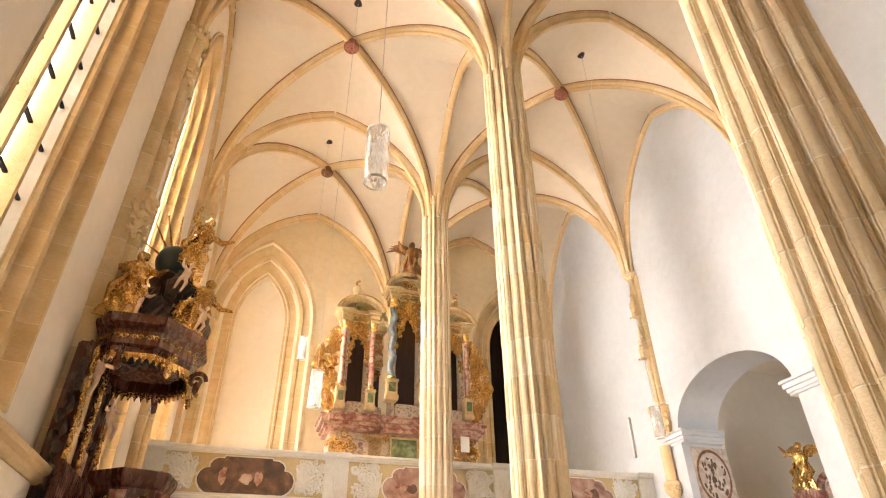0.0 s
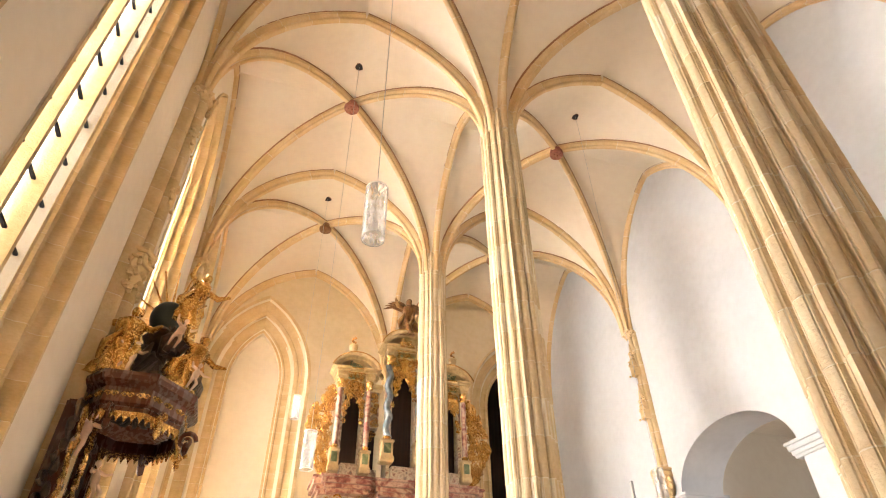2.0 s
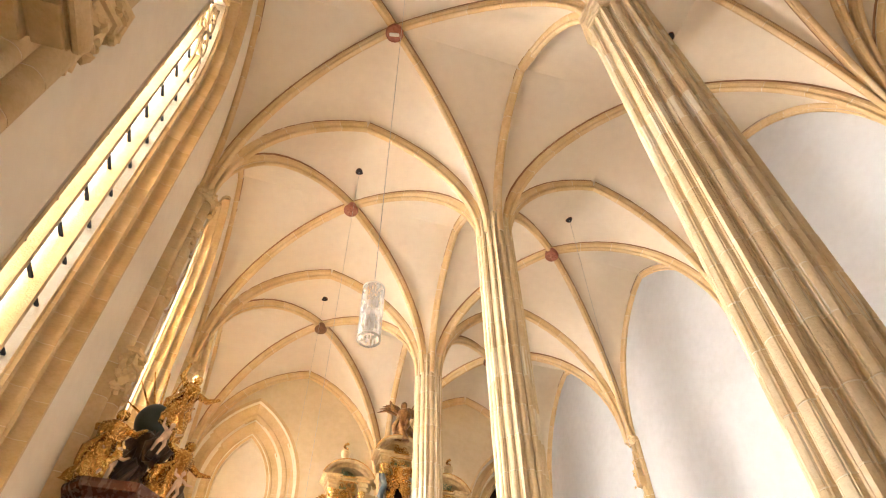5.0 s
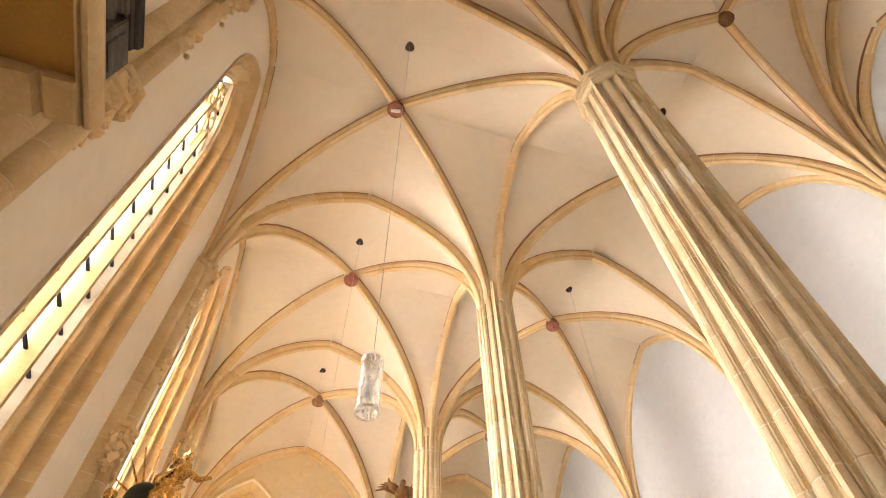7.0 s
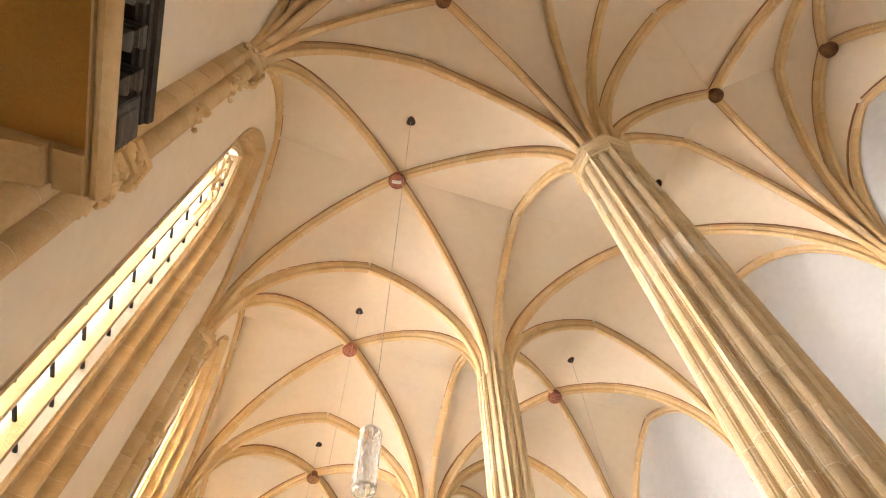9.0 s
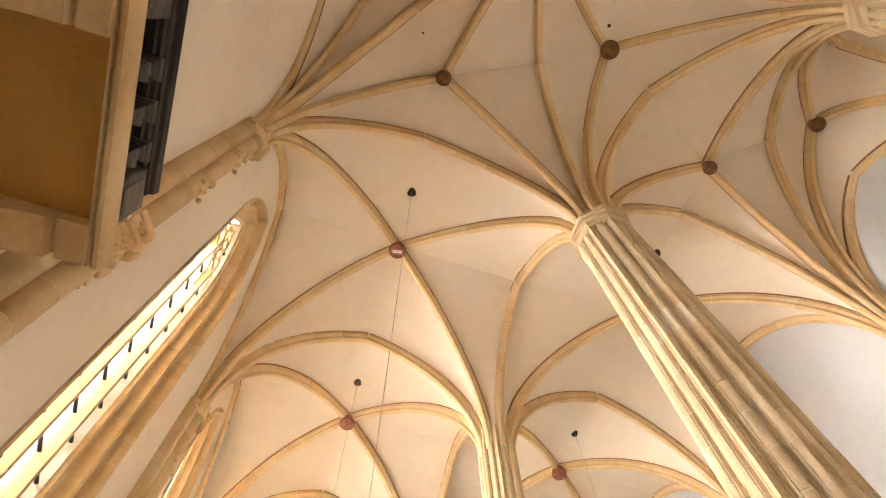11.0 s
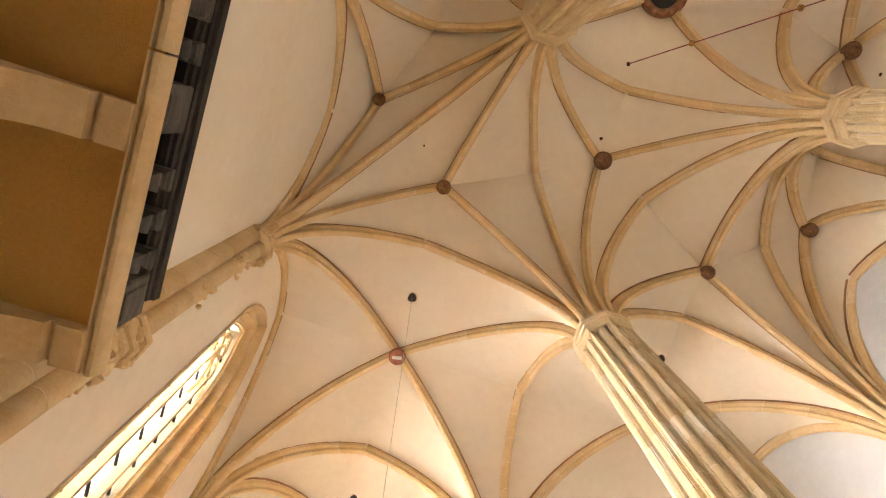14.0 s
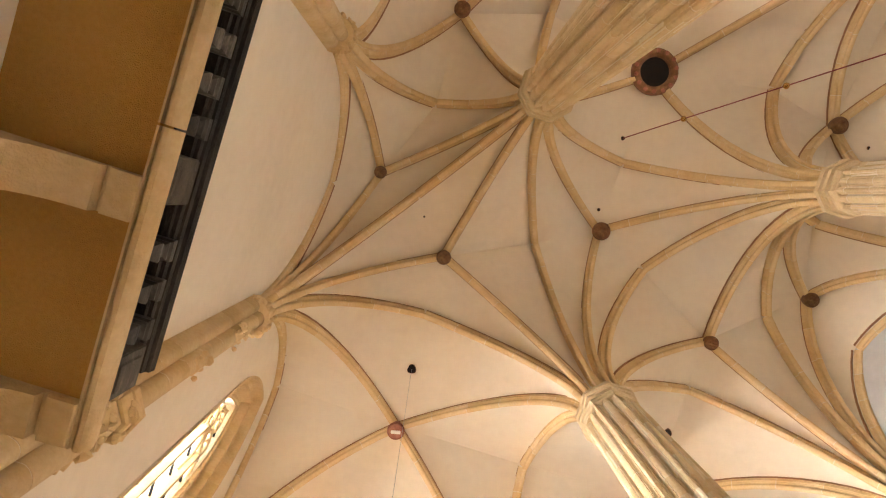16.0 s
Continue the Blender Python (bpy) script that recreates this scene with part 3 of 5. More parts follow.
# tall blind arch and tall dark opening of the end wall
for c, hw, za, wide, name in ((-0.36, 1.68, 12.82, 1.86, "blind_arch"), (8.1, 1.50, 12.45, 1.5, "end_opening")):
    w = tagged(thing(name, "tall pointed moulded sandstone arch in the end wall", "arch"), kind="structure")
    bm = bmesh.new()
    jamb_loft(bm, c, 4.6, end, hw, 9.9, za, prof=[(i * wide, d) for i, d in JAMB])
    part("mortar_core", bm, MORTAR, w)
    prof = [(i * wide, d - 0.005) for i, d in JAMB]
    for i in range(2, 26, 3):
        bm = bmesh.new()
        jamb_loft(bm, c, 4.6, end, hw + 0.005, 9.9, za + 0.005, prof=prof, lo=i, hi=min(i + 4, 27))
        part("arch_stone", bm, STONE, w)
    for s in (1, -1):
        z, src, rnd = 4.6, None, random.Random(7)
        while z < 9.88:
            h = min(rnd.uniform(0.36, 0.55), 9.9 - z)
            if src is None:
                bm = bmesh.new()
                pr = [Vector(end(s * (hw + 0.005 - i), 0, d)) for i, d in prof]
                lo = [bm.verts.new(v) for v in pr]
                hi = [bm.verts.new(v + Vector((0, 0, 0.985))) for v in pr]
                for j in range(len(pr)):
                    bm.faces.new((lo[j], lo[(j + 1) % len(pr)], hi[(j + 1) % len(pr)], hi[j]))
                bm.faces.new(lo)
                bm.faces.new(hi)
                src = o = part("jamb_stone", bm, STONE, w)
            else:
                o = src.copy()
                scene.collection.objects.link(o)
            o.location, o.scale = (c, 0, z), (1, 1, h)
            z += h
bm = bmesh.new()
box(bm, -1.9, 1.2, Y_END + 0.50, Y_END + 0.6, 4.6, 12.8)
tagged(finish("blind_arch_panel", bm, PLASTER), "pale plastered recess of the blind arch", "wall", kind="structure")

# chapel beyond the south wall
bm = bmesh.new()
box(bm, 17.5, 17.7, 6.5, 14.0, 0, 8.2)
for x0, x1, z0, z1 in ((X_RIGHT + 1.15, 11.5, 0, 8.2), (13.3, 17.7, 0, 8.2), (11.5, 13.3, 0, 1.6), (11.5, 13.3, 4.6, 8.2)):
    box(bm, x0, x1, 6.3, 6.5, z0, z1)
box(bm, X_RIGHT + 1.15, 17.7, 13.4, 13.6, 0, 8.2)
box(bm, X_RIGHT + 1.15, 17.7, 6.3, 13.6, 8.2, 8.4)
tagged(finish("chapel_walls", bm, PLASTER), "dim limewashed side chapel behind the arch", "wall", kind="structure")
window_light("chapel_daylight", Matrix.Translation((12.4, 6.35, 3.1)) @ pose(0, 0, 0, 90, 0, 0), 1.7, 2.9, 110, (0.93, 0.96, 1.0))
imp = tagged(thing("impost", "white moulded impost of the chapel arch", "moulding"), kind="structure")
for y0, y1 in ((11.66, 12.35), (7.7, 8.4)):
    bm = bmesh.new()
    for o, z0, z1 in ((0.03, 5.36, 5.42), (0.055, 5.42, 5.50), (0.09, 5.50, 5.60), (0.12, 5.60, 5.66)):
        box(bm, X_RIGHT - o, X_RIGHT + 1.1, y0 - (o if y0 > 10 else 0), y1 + (o if y0 < 10 else 0), z0, z1, 0.008)
    part("moulding", bm, WHITE, imp)

# ---- responds on the walls ----
def leafy(bm, cx, cy, cz, r, h, n, seed, out=(1, 0)):
    """Carved leaves and crockets round a small block."""
    rnd = random.Random(seed)
    for i in range(n):
        a = math.atan2(out[1], out[0]) + rnd.uniform(-1.5, 1.5)
        q = rnd.uniform(0.035, 0.06)
        blob(bm, (cx + r * math.cos(a), cy + r * math.sin(a), cz + rnd.uniform(-h, h) / 2), (q, q, q * rnd.uniform(0.8, 1.7)), 0.6, seed + i, 1)


def respond(x, y, out, z0, top, console, canopy, label, width=1.0):
    """A bundle of three shafts on a wall with a leafy ring, niche canopies and a carved console."""
    p = tagged(thing("wall_respond", label, "wall shaft", (x, y, 0), "wall shafts"), kind="structure")
    sec = []
    for i, (a0, a1) in enumerate(((-80, 35), (-65, 65), (-35, 80))):
        cy = (-0.14 + 0.14 * i) * width
        r = (0.075, 0.105, 0.075)[i] * width
        cx = (0.08, 0.15, 0.08)[i] * width
        for k in range(9):
            a = radians(a0 + (a1 - a0) * k / 8)
            sec.append((out * (cx + r * math.cos(a)), cy + r * math.sin(a)))
    sec = [(-0.05 * out, -0.24 * width)] + [(0.02 * out, -0.24 * width)] + sec + [(0.02 * out, 0.24 * width), (-0.05 * out, 0.24 * width)]
    bm = bmesh.new()
    prism(bm, [(a * 0.985, b * 0.985) for a, b in sec], z0, top)
    part("mortar_core", bm, MORTAR, p)
    bm = bmesh.new()
    prism(bm, sec, 0, 0.49)
    src, z, rnd = None, z0, random.Random(int(y * 7 + x))
    while z < top - 0.02:
        h = min(rnd.uniform(0.38, 0.55), top - z)
        if src is None:
            src = o = part("shaft_stone", bm, STONE, p)
        else:
            o = src.copy()
            scene.collection.objects.link(o)
        o.location, o.scale = (0, 0, z), (1, 1, h / 0.5)
        z += h
    bm = bmesh.new()
    lathe(bm, [(0.19 * width, top - 0.10), (0.24 * width, top - 0.07), (0.24 * width, top - 0.03), (0.21 * width, top), (0.26 * width, top + 0.05), (0.2 * width, top + 0.09)], 14, Matrix.Translation((0.08 * out, 0, 0)))
    leafy(bm, 0.08 * out, 0, top - 0.02, 0.25 * width, 0.22, 16, 5, (out, 0))
    part("leafy_ring", bm, RIBSTONE, p, "leaf-carved ring capital")
    if canopy:
        for zc, s in ((top - 1.0, 1.0), (top - 2.2, 1.0)):
            bm = bmesh.new()
            # gabled niche head with crockets and a pinnacle
            prism(bm, [(0.1 * out, -0.12), (0.27 * out, -0.09), (0.32 * out, 0.0), (0.27 * out, 0.09), (0.1 * out, 0.12)], zc - 0.30, zc - 0.05, 0.02)
            lathe(bm, [(0.11, zc - 0.05), (0.085, zc + 0.12), (0.05, zc + 0.42), (0.012, zc + 0.66)], 6, Matrix.Translation((0.2 * out, 0, 0)))
            for k in range(6):
                blob(bm, ((0.31 - 0.02 * k) * out, 0.10 * (-1) ** k * (1 - k / 8), zc - 0.30 + 0.11 * k), (0.035, 0.035, 0.032), 0.5, k, 1)
            leafy(bm, 0.2 * out, 0, zc + 0.1, 0.09, 0.5, 7, int(zc * 3), (out, 0))
            part("niche_canopy", bm, RIBSTONE, p, "crocketed niche canopy")
    if console:
        bm = bmesh.new()
        prism(bm, [(0.0, -0.24), (0.26 * out, -0.2), (0.36 * out, 0.0), (0.26 * out, 0.2), (0.0, 0.24)], console, console + 0.16, 0.02)
        prism(bm, [(0.0, -0.21), (0.22 * out, -0.17), (0.31 * out, 0.0), (0.22 * out, 0.17), (0.0, 0.21)], console - 0.16, console, 0.01)
        prism(bm, [(0.0, -0.26), (0.28 * out, -0.22), (0.39 * out, 0.0), (0.28 * out, 0.22), (0.0, 0.26)], console + 0.16, console + 0.24, 0.02)
        lathe(bm, [(0.26, console - 0.16), (0.22, console - 0.3), (0.14, console - 0.45), (0.05, console - 0.55)], 10, Matrix.Translation((0.05 * out, 0, 0)))
        leafy(bm, 0.08 * out, 0, console - 0.28, 0.22, 0.35, 26, 11, (out, 0))
        leafy(bm, 0.1 * out, 0, console + 0.05, 0.24, 0.2, 14, 12, (out, 0))
        part("console", bm, RIBSTONE, p, "leaf-carved stone console")
    return p


respond(X_LEFT, 2.40, 1, 0.0, 10.1, 6.15, True, "triple sandstone wall shaft with carved canopies above the balcony", 1.15)
respond(X_LEFT, 7.36, 1, 0.0, 10.1, 6.45, True, "triple sandstone wall shaft with carved canopies behind the pulpit", 1.15)
respond(X_LEFT, 12.32, 1, 0.0, 10.1, 0, True, "triple sandstone wall shaft between tall windows")
respond(X_LEFT, -1.75, 1, 6.0, 10.1, 0, False, "sandstone wall shaft above the balcony")
respond(X_LEFT, -7.1, 1, 0.0, 10.1, 0, False, "sandstone wall shaft of the choir")
respond(X_RIGHT, 12.2, -1, 5.95, 10.1, 6.1, True, "slender carved sandstone wall shaft with console on the white wall", 0.65)
for y in (7.38, 2.43, -1.95, -7.1):
    respond(X_RIGHT, y, -1, 5.95, 10.1, 0, False, "slender sandstone wall shaft on the white wall", 0.8)
col = tagged(thing("half_column", "round sandstone half column with ring capital below the wall shaft", "column", (X_RIGHT - 0.12, 12.25, 0)), kind="structure")
bm = bmesh.new()
lathe(bm, [(0.17, 0), (0.17, 0.3), (0.115, 0.36), (0.11, 4.3)], 16)
part("shaft", bm, STONE, col)
bm = bmesh.new()
lathe(bm, [(0.11, 4.25), (0.16, 4.32), (0.19, 4.38), (0.16, 4.42), (0.2, 4.5), (0.2, 4.56), (0.13, 4.6), (0.12, 5.4)], 16)
leafy(bm, 0, 0, 4.42, 0.17, 0.12, 14, 3, (-1, -0.4))
part("capital", bm, RIBSTONE, col)

# ---- bosses, holes, pendant lamps ----
from mathutils.bvhtree import BVHTree
vault_tree = BVHTree.FromPolygons([v.co.copy() for v in ceiling.data.vertices], [list(p.vertices) for p in ceiling.data.polygons])


def under_vault(x, y):
    hit = vault_tree.ray_cast(Vector((x, y, 12.5)), Vector((0, 0, 1)))
    return hit[0].z if hit[0] else 14.3


def boss(k, r, mat, label, shield=False):
    v = NODE[k]
    t = thing("vault_boss", label, "boss", (v.x, v.y, v.z - 0.12), "vault bosses")
    bm = bmesh.new()
    lathe(bm, [(r * 0.8, 0.14), (r * 0.95, 0.04), (r, 0.0), (r, -0.05), (r * 0.9, -0.085), (r * 0.82, -0.07), (r * 0.8, -0.075), (0.001, -0.09)], 20)
    part("disc", bm, mat, t)
    bm = bmesh.new()
    if shield:
        box(bm, -r * 0.55, r * 0.55, -r * 0.2, r * 0.2, -0.115, -0.088, 0.01, pose(0, 0, 0, 0, 0, -12))
        part("pale_bar", bm, PARAPET, t, "pale bar across the painted shield")
    else:
        for i in range(6):
            a = radians(60 * i)
            blob(bm, (r * 0.48 * math.cos(a), r * 0.48 * math.sin(a), -0.09), (r * 0.22, r * 0.22, 0.03), 0.3, i, 1)
        blob(bm, (0, 0, -0.1), (r * 0.2, r * 0.2, 0.035), 0.2, 9, 1)
        part("rosette", bm, mat, t)
    return t


boss("bA", 0.19, REDPAINT, "red painted round boss with a pale shield bar", True)
boss("b1", 0.19, REDPAINT, "red painted rosette boss at the rib crossing")
boss("b2", 0.19, REDPAINT, "red painted rosette boss at the rib crossing")
boss("b3", 0.19, BROWNBOSS, "dark rosette boss at the rib crossing")
boss("b4", 0.19, BROWNBOSS, "dark rosette boss at the rib crossing")
boss("bX", 0.19, BROWNBOSS, "dark rosette boss at the rib crossing")
for k, r in (("bB", 0.155), ("bC", 0.13), ("bD", 0.155), ("bF", 0.17), ("bI", 0.17), ("bH", 0.19)):
    boss(k, r, BROWNBOSS, "brown carved rosette boss joining three ribs")
boss("bE", 0.21, BROWNBOSS, "brown boss with a dark hollow joining three ribs")

v = NODE["bG"]
ring = thing("ring_boss", "large open ring boss of reddish carved stone", "boss", (v.x, v.y, v.z - 0.1))
bm = bmesh.new()
prof = [(0.36, 0.16), (0.50, 0.14), (0.53, 0.05), (0.53, -0.05), (0.47, -0.12), (0.40, -0.12), (0.35, -0.07), (0.33, 0.0), (0.33, 0.5)]
lathe(bm, prof, 28)
part("stone_ring", bm, BROWNBOSS, ring)
for i in range(14):
    bm = bmesh.new()
    a = 6.2832 * i / 14
    blob(bm, (0.46 * math.cos(a), 0.46 * math.sin(a), -0.11), (0.06, 0.06, 0.03), 0.3, i, 1)
    part("stud", bm, REDPAINT, ring)
# shallow dark cap: the shaft's shade is put into its colour
bm = bmesh.new()
lathe(bm, [(0.34, 0.0), (0.335, 0.16), (0.0, 0.17)], 24)
part("hollow", bm, DARK, ring, "dark cap painted for the shade of the shaft inside the ring")


def vault_hole(x, y, r, label="round hole in the vault plaster, its shade a dark disc"):
    z = under_vault(x, y)
    t = thing("vault_hole", label, "hole", (x, y, z - 0.012), "vault holes")
    bm = bmesh.new()
    lathe(bm, [(r, 0.02), (r, 0.0), (r * 0.86, -0.005), (r * 0.8, 0.01)], 18, None, 0, 360, lambda a, zz: 1 + 0.06 * math.sin(3 * a + x))
    part("rim", bm, BROWNBOSS, t)
    # closed disc below the plaster, coloured dark as the hole's shade
    bm = bmesh.new()
    lathe(bm, [(r * 0.93, 0.006), (r * 0.9, -0.003), (0.001, -0.004)], 18, None, 0, 360, lambda a, zz: 1 + 0.06 * math.sin(3 * a + x))
    part("dark_void", bm, DARK, t)
    return z


def pendant(x, y, top, z0, lamp=True):
    t = thing("pendant_lamp", "glass cylinder pendant lamp on a long thin cable", "pendant lamp", (x, y, z0), "pendant lamps")
    bm = bmesh.new()
    tube(bm, [(0, 0, 0.55), (0, 0, top - z0)], 0.0035, 6)
    part("cable", bm, STEEL, t)
    if not lamp:
        return t
    bm = bmesh.new()
    lathe(bm, [(0.095, 0.0), (0.0952, 0.28), (0.095, 0.56)], 28)
    bmesh.ops.delete(bm, geom=[f for f in bm.faces if len(f.verts) > 4], context="FACES")
    o = part("glass_cylinder", bm, LAMPGLASS, t, "clear glass outer cylinder")
    # both rims are opaque white to paint the gleam of the glass edge
    bm = bmesh.new()
    lathe(bm, [(0.095, 0.55), (0.097, 0.565), (0.088, 0.565), (0.087, 0.55)], 28, cap=False)
    part("glass_rim", bm, PARAPET, t, "glass rim, its bright gleam an opaque white")
    bm = bmesh.new()
    lathe(bm, [(0.095, 0.0), (0.097, 0.012), (0.087, 0.012), (0.087, 0.0)], 28, cap=False)
    part("glass_rim", bm, PARAPET, t, "glass rim, its bright gleam an opaque white")
    bm = bmesh.new()
    lathe(bm, [(0.05, 0.14), (0.0502, 0.27), (0.05, 0.40)], 18)
    bmesh.ops.delete(bm, geom=[f for f in bm.faces if len(f.verts) > 4], context="FACES")
    part("inner_glass", bm, LAMPGLASS, t)
    bm = bmesh.new()
    lathe(bm, [(0.012, 0.27), (0.02, 0.25), (0.022, 0.22), (0.012, 0.17), (0.003, 0.16)], 12)
    part("bulb_holder", bm, BROWNBOSS, t)
    for i in range(3):
        bm = bmesh.new()
        a = 2.094 * i + 0.4
        tube(bm, [(0.05 * math.cos(a), 0.05 * math.sin(a), 0.40), (0.02 * math.cos(a), 0.02 * math.sin(a), 0.47), (0, 0, 0.56)], 0.005, 6)
        part("stem", bm, STEEL, t)
    bm = bmesh.new()
    for i in range(9):
        a = 0.7 * i
        blob(bm, (0.05 * math.cos(a), 0.05 * math.sin(a), 0.05 + 0.012 * (i % 3)), (0.014, 0.014, 0.02), 0.2, i, 1)
    part("glass_drops", bm, PARAPET, t)
    return t


for x, y, z0, lamp in ((0.61, 3.64, 4.66, True), (0.78, 8.76, 4.47, True), (0.80, 13.65, 7.18, True), (6.61, 8.6, 4.4, True), (6.56, 3.38, 4.5, True)):
    z = vault_hole(x, y, 0.105)
    pendant(x, y, z, z0, lamp)
for x, y, r in ((-0.14, 0.42, 0.022), (3.67, -0.95, 0.04), (-0.28, -4.4, 0.04), (6.62, 13.4, 0.08), (8.55, -3.95, 0.04)):
    vault_hole(x, y, r)

rope = thing("bell_rope", "taut red rope with brass beads hung from the choir vault", "rope")
a, b = Vector((3.66, -2.68, under_vault(3.66, -2.68))), Vector((6.9, -5.0, 11.6))
vault_hole(a.x, a.y, 0.05)
bm = bmesh.new()
tube(bm, [a, b], 0.012, 6)
part("cord", bm, REDROPE, rope)
for f in (0.26, 0.62):
    bm = bmesh.new()
    q = a.lerp(b, f)
    lathe(bm, [(0.012, -0.07), (0.055, -0.03), (0.065, 0.01), (0.04, 0.055), (0.012, 0.07)], 12, Matrix.Translation(q))
    part("bead", bm, GOLD, rope)

# ---- balcony on the north wall ----
balcony = thing("balcony", "ochre stuccoed stone balcony with black wooden balustrade", "balcony")
BX, BZ, BY0, BY1 = -1.27, 4.45, -9.0, 1.69
bm = bmesh.new()
box(bm, X_LEFT, BX - 0.05, BY0, BY1 - 0.02, BZ + 0.02, BZ + 0.13)
part("slab", bm, STUCCO, balcony, "ochre rough stucco underside")
y = BY1
for k in range(6):
    # rounded stone edge, in lengths
    bm = bmesh.new()
    pr = [(-0.085, 0.0), (-0.08, -0.02), (-0.065, -0.02), (-0.06, 0.01), (-0.05, -0.01), (-0.025, -0.03), (0.005, -0.03), (0.03, -0.01), (0.042, 0.025), (0.042, 0.055), (0.03, 0.085), (0.01, 0.1), (0.01, 0.14), (-0.085, 0.14)]
    pr = [(BX + 0.75 * a, b) for a, b in pr]
    pts = [Vector((0, y - 0.003, BZ)), Vector((0, y - 1.62, BZ))]
    sweep(bm, pts, [(Vector((1, 0, 0)), Vector((0, 0, 1)))] * 2, pr)
    part("edge_stone", bm, STONE, balcony, "rounded sandstone edge moulding")
    y -= 1.63


def bracket(y, w):
    bm = bmesh.new()
    side = [(BX + 0.045 - 0.10, BZ + 0.03), (BX + 0.045 - 0.10, BZ - 0.045), (BX + 0.045 - 0.105, BZ - 0.05), (BX + 0.045 - 0.235, BZ - 0.055), (BX + 0.045 - 0.24, BZ - 0.05), (BX + 0.045 - 0.245, BZ - 0.01), (BX + 0.045 - 0.275, BZ - 0.01), (BX + 0.045 - 0.28, BZ - 0.075)]
    side += [(BX + 0.045 - 0.28 - 0.31 * math.sin(radians(11.25 * i)), BZ - 0.075 - 0.20 * (1 - math.cos(radians(11.25 * i)))) for i in range(1, 8)]
    side += [(BX + 0.045 - 0.585, BZ - 0.215)]
    side += [(BX + 0.045 - 0.675 - 0.09 * math.cos(radians(180 + 22.5 * i)), BZ - 0.25 + 0.09 * math.sin(radians(180 + 22.5 * i))) for i in range(8)]
    side += [(BX + 0.045 - 0.765, BZ - 0.18), (X_LEFT - 0.05, BZ - 0.16), (X_LEFT - 0.05, BZ + 0.03)]
    vs = [[bm.verts.new((a, yy, b)) for a, b in side] for yy in (y - w / 2, y + w / 2)]
    n = len(side)
    for i in range(n):
        bm.faces.new((vs[0][i], vs[0][(i + 1) % n], vs[1][(i + 1) % n], vs[1][i]))
    bm.faces.new(vs[0])
    bm.faces.new(vs[1])
    part("bracket", bm, STONE, balcony, "scrolled sandstone bracket", 28)


for y in (1.56, 0.43, -1.5, -3.3, -5.1, -6.9, -8.6):
    bracket(y, 0.22)
# balustrade
RX = -1.32
zr = BZ + 0.20
bm = bmesh.new()
pr = [(-0.36, 0.34), (-0.06, 0.34), (-0.055, 0.37), (-0.035, 0.375), (-0.03, 0.41), (-0.015, 0.415), (-0.01, 0.45), (0.012, 0.46), (0.018, 0.52), (-0.36, 0.52)]
sweep(bm, [Vector((RX, BY0, zr)), Vector((RX, 1.50, zr))], [(Vector((1, 0, 0)), Vector((0, 0, 1)))] * 2, pr)
part("hand_rail", bm, BLACKWOOD, balcony, "black moulded wooden hand rail")
bm = bmesh.new()
prof = [(0.062, -0.06), (0.062, 0.06), (0.05, 0.07), (0.05, 0.085), (0.038, 0.095), (0.034, 0.12), (0.05, 0.15), (0.056, 0.18), (0.046, 0.215), (0.032, 0.245), (0.034, 0.262), (0.05, 0.275), (0.05, 0.29), (0.062, 0.30), (0.062, 0.345)]
lathe(bm, [(r * 1.414, z) for r, z in prof], 4, pose(0, 0, 0, 0, 0, 45))
src = part("baluster", bm, WORNWOOD, balcony, "square moulded baluster of worn black wood", 20)
src.location = (RX - 0.055, 1.2, zr)
for i in range(1, 44):
    y = 1.2 - 0.235 * i
    if any(abs(y - q) < 0.2 for q in (0.33, -2.0, -4.4, -6.8)):
        continue
    o = src.copy()
    scene.collection.objects.link(o)
    o.location = (RX - 0.055, y, zr)
for y in (1.42, 0.33, -2.0, -4.4, -6.8):
    bm = bmesh.new()
    box(bm, RX - 0.13, RX + 0.005, y - 0.13, y + 0.13, zr - 0.06, zr + 0.345, 0.008)
    box(bm, RX - 0.13, RX + 0.015, y - 0.08, y + 0.08, zr + 0.06, zr + 0.29, 0.006)
    part("pier", bm, WORNWOOD, balcony, "black panelled balustrade pier")

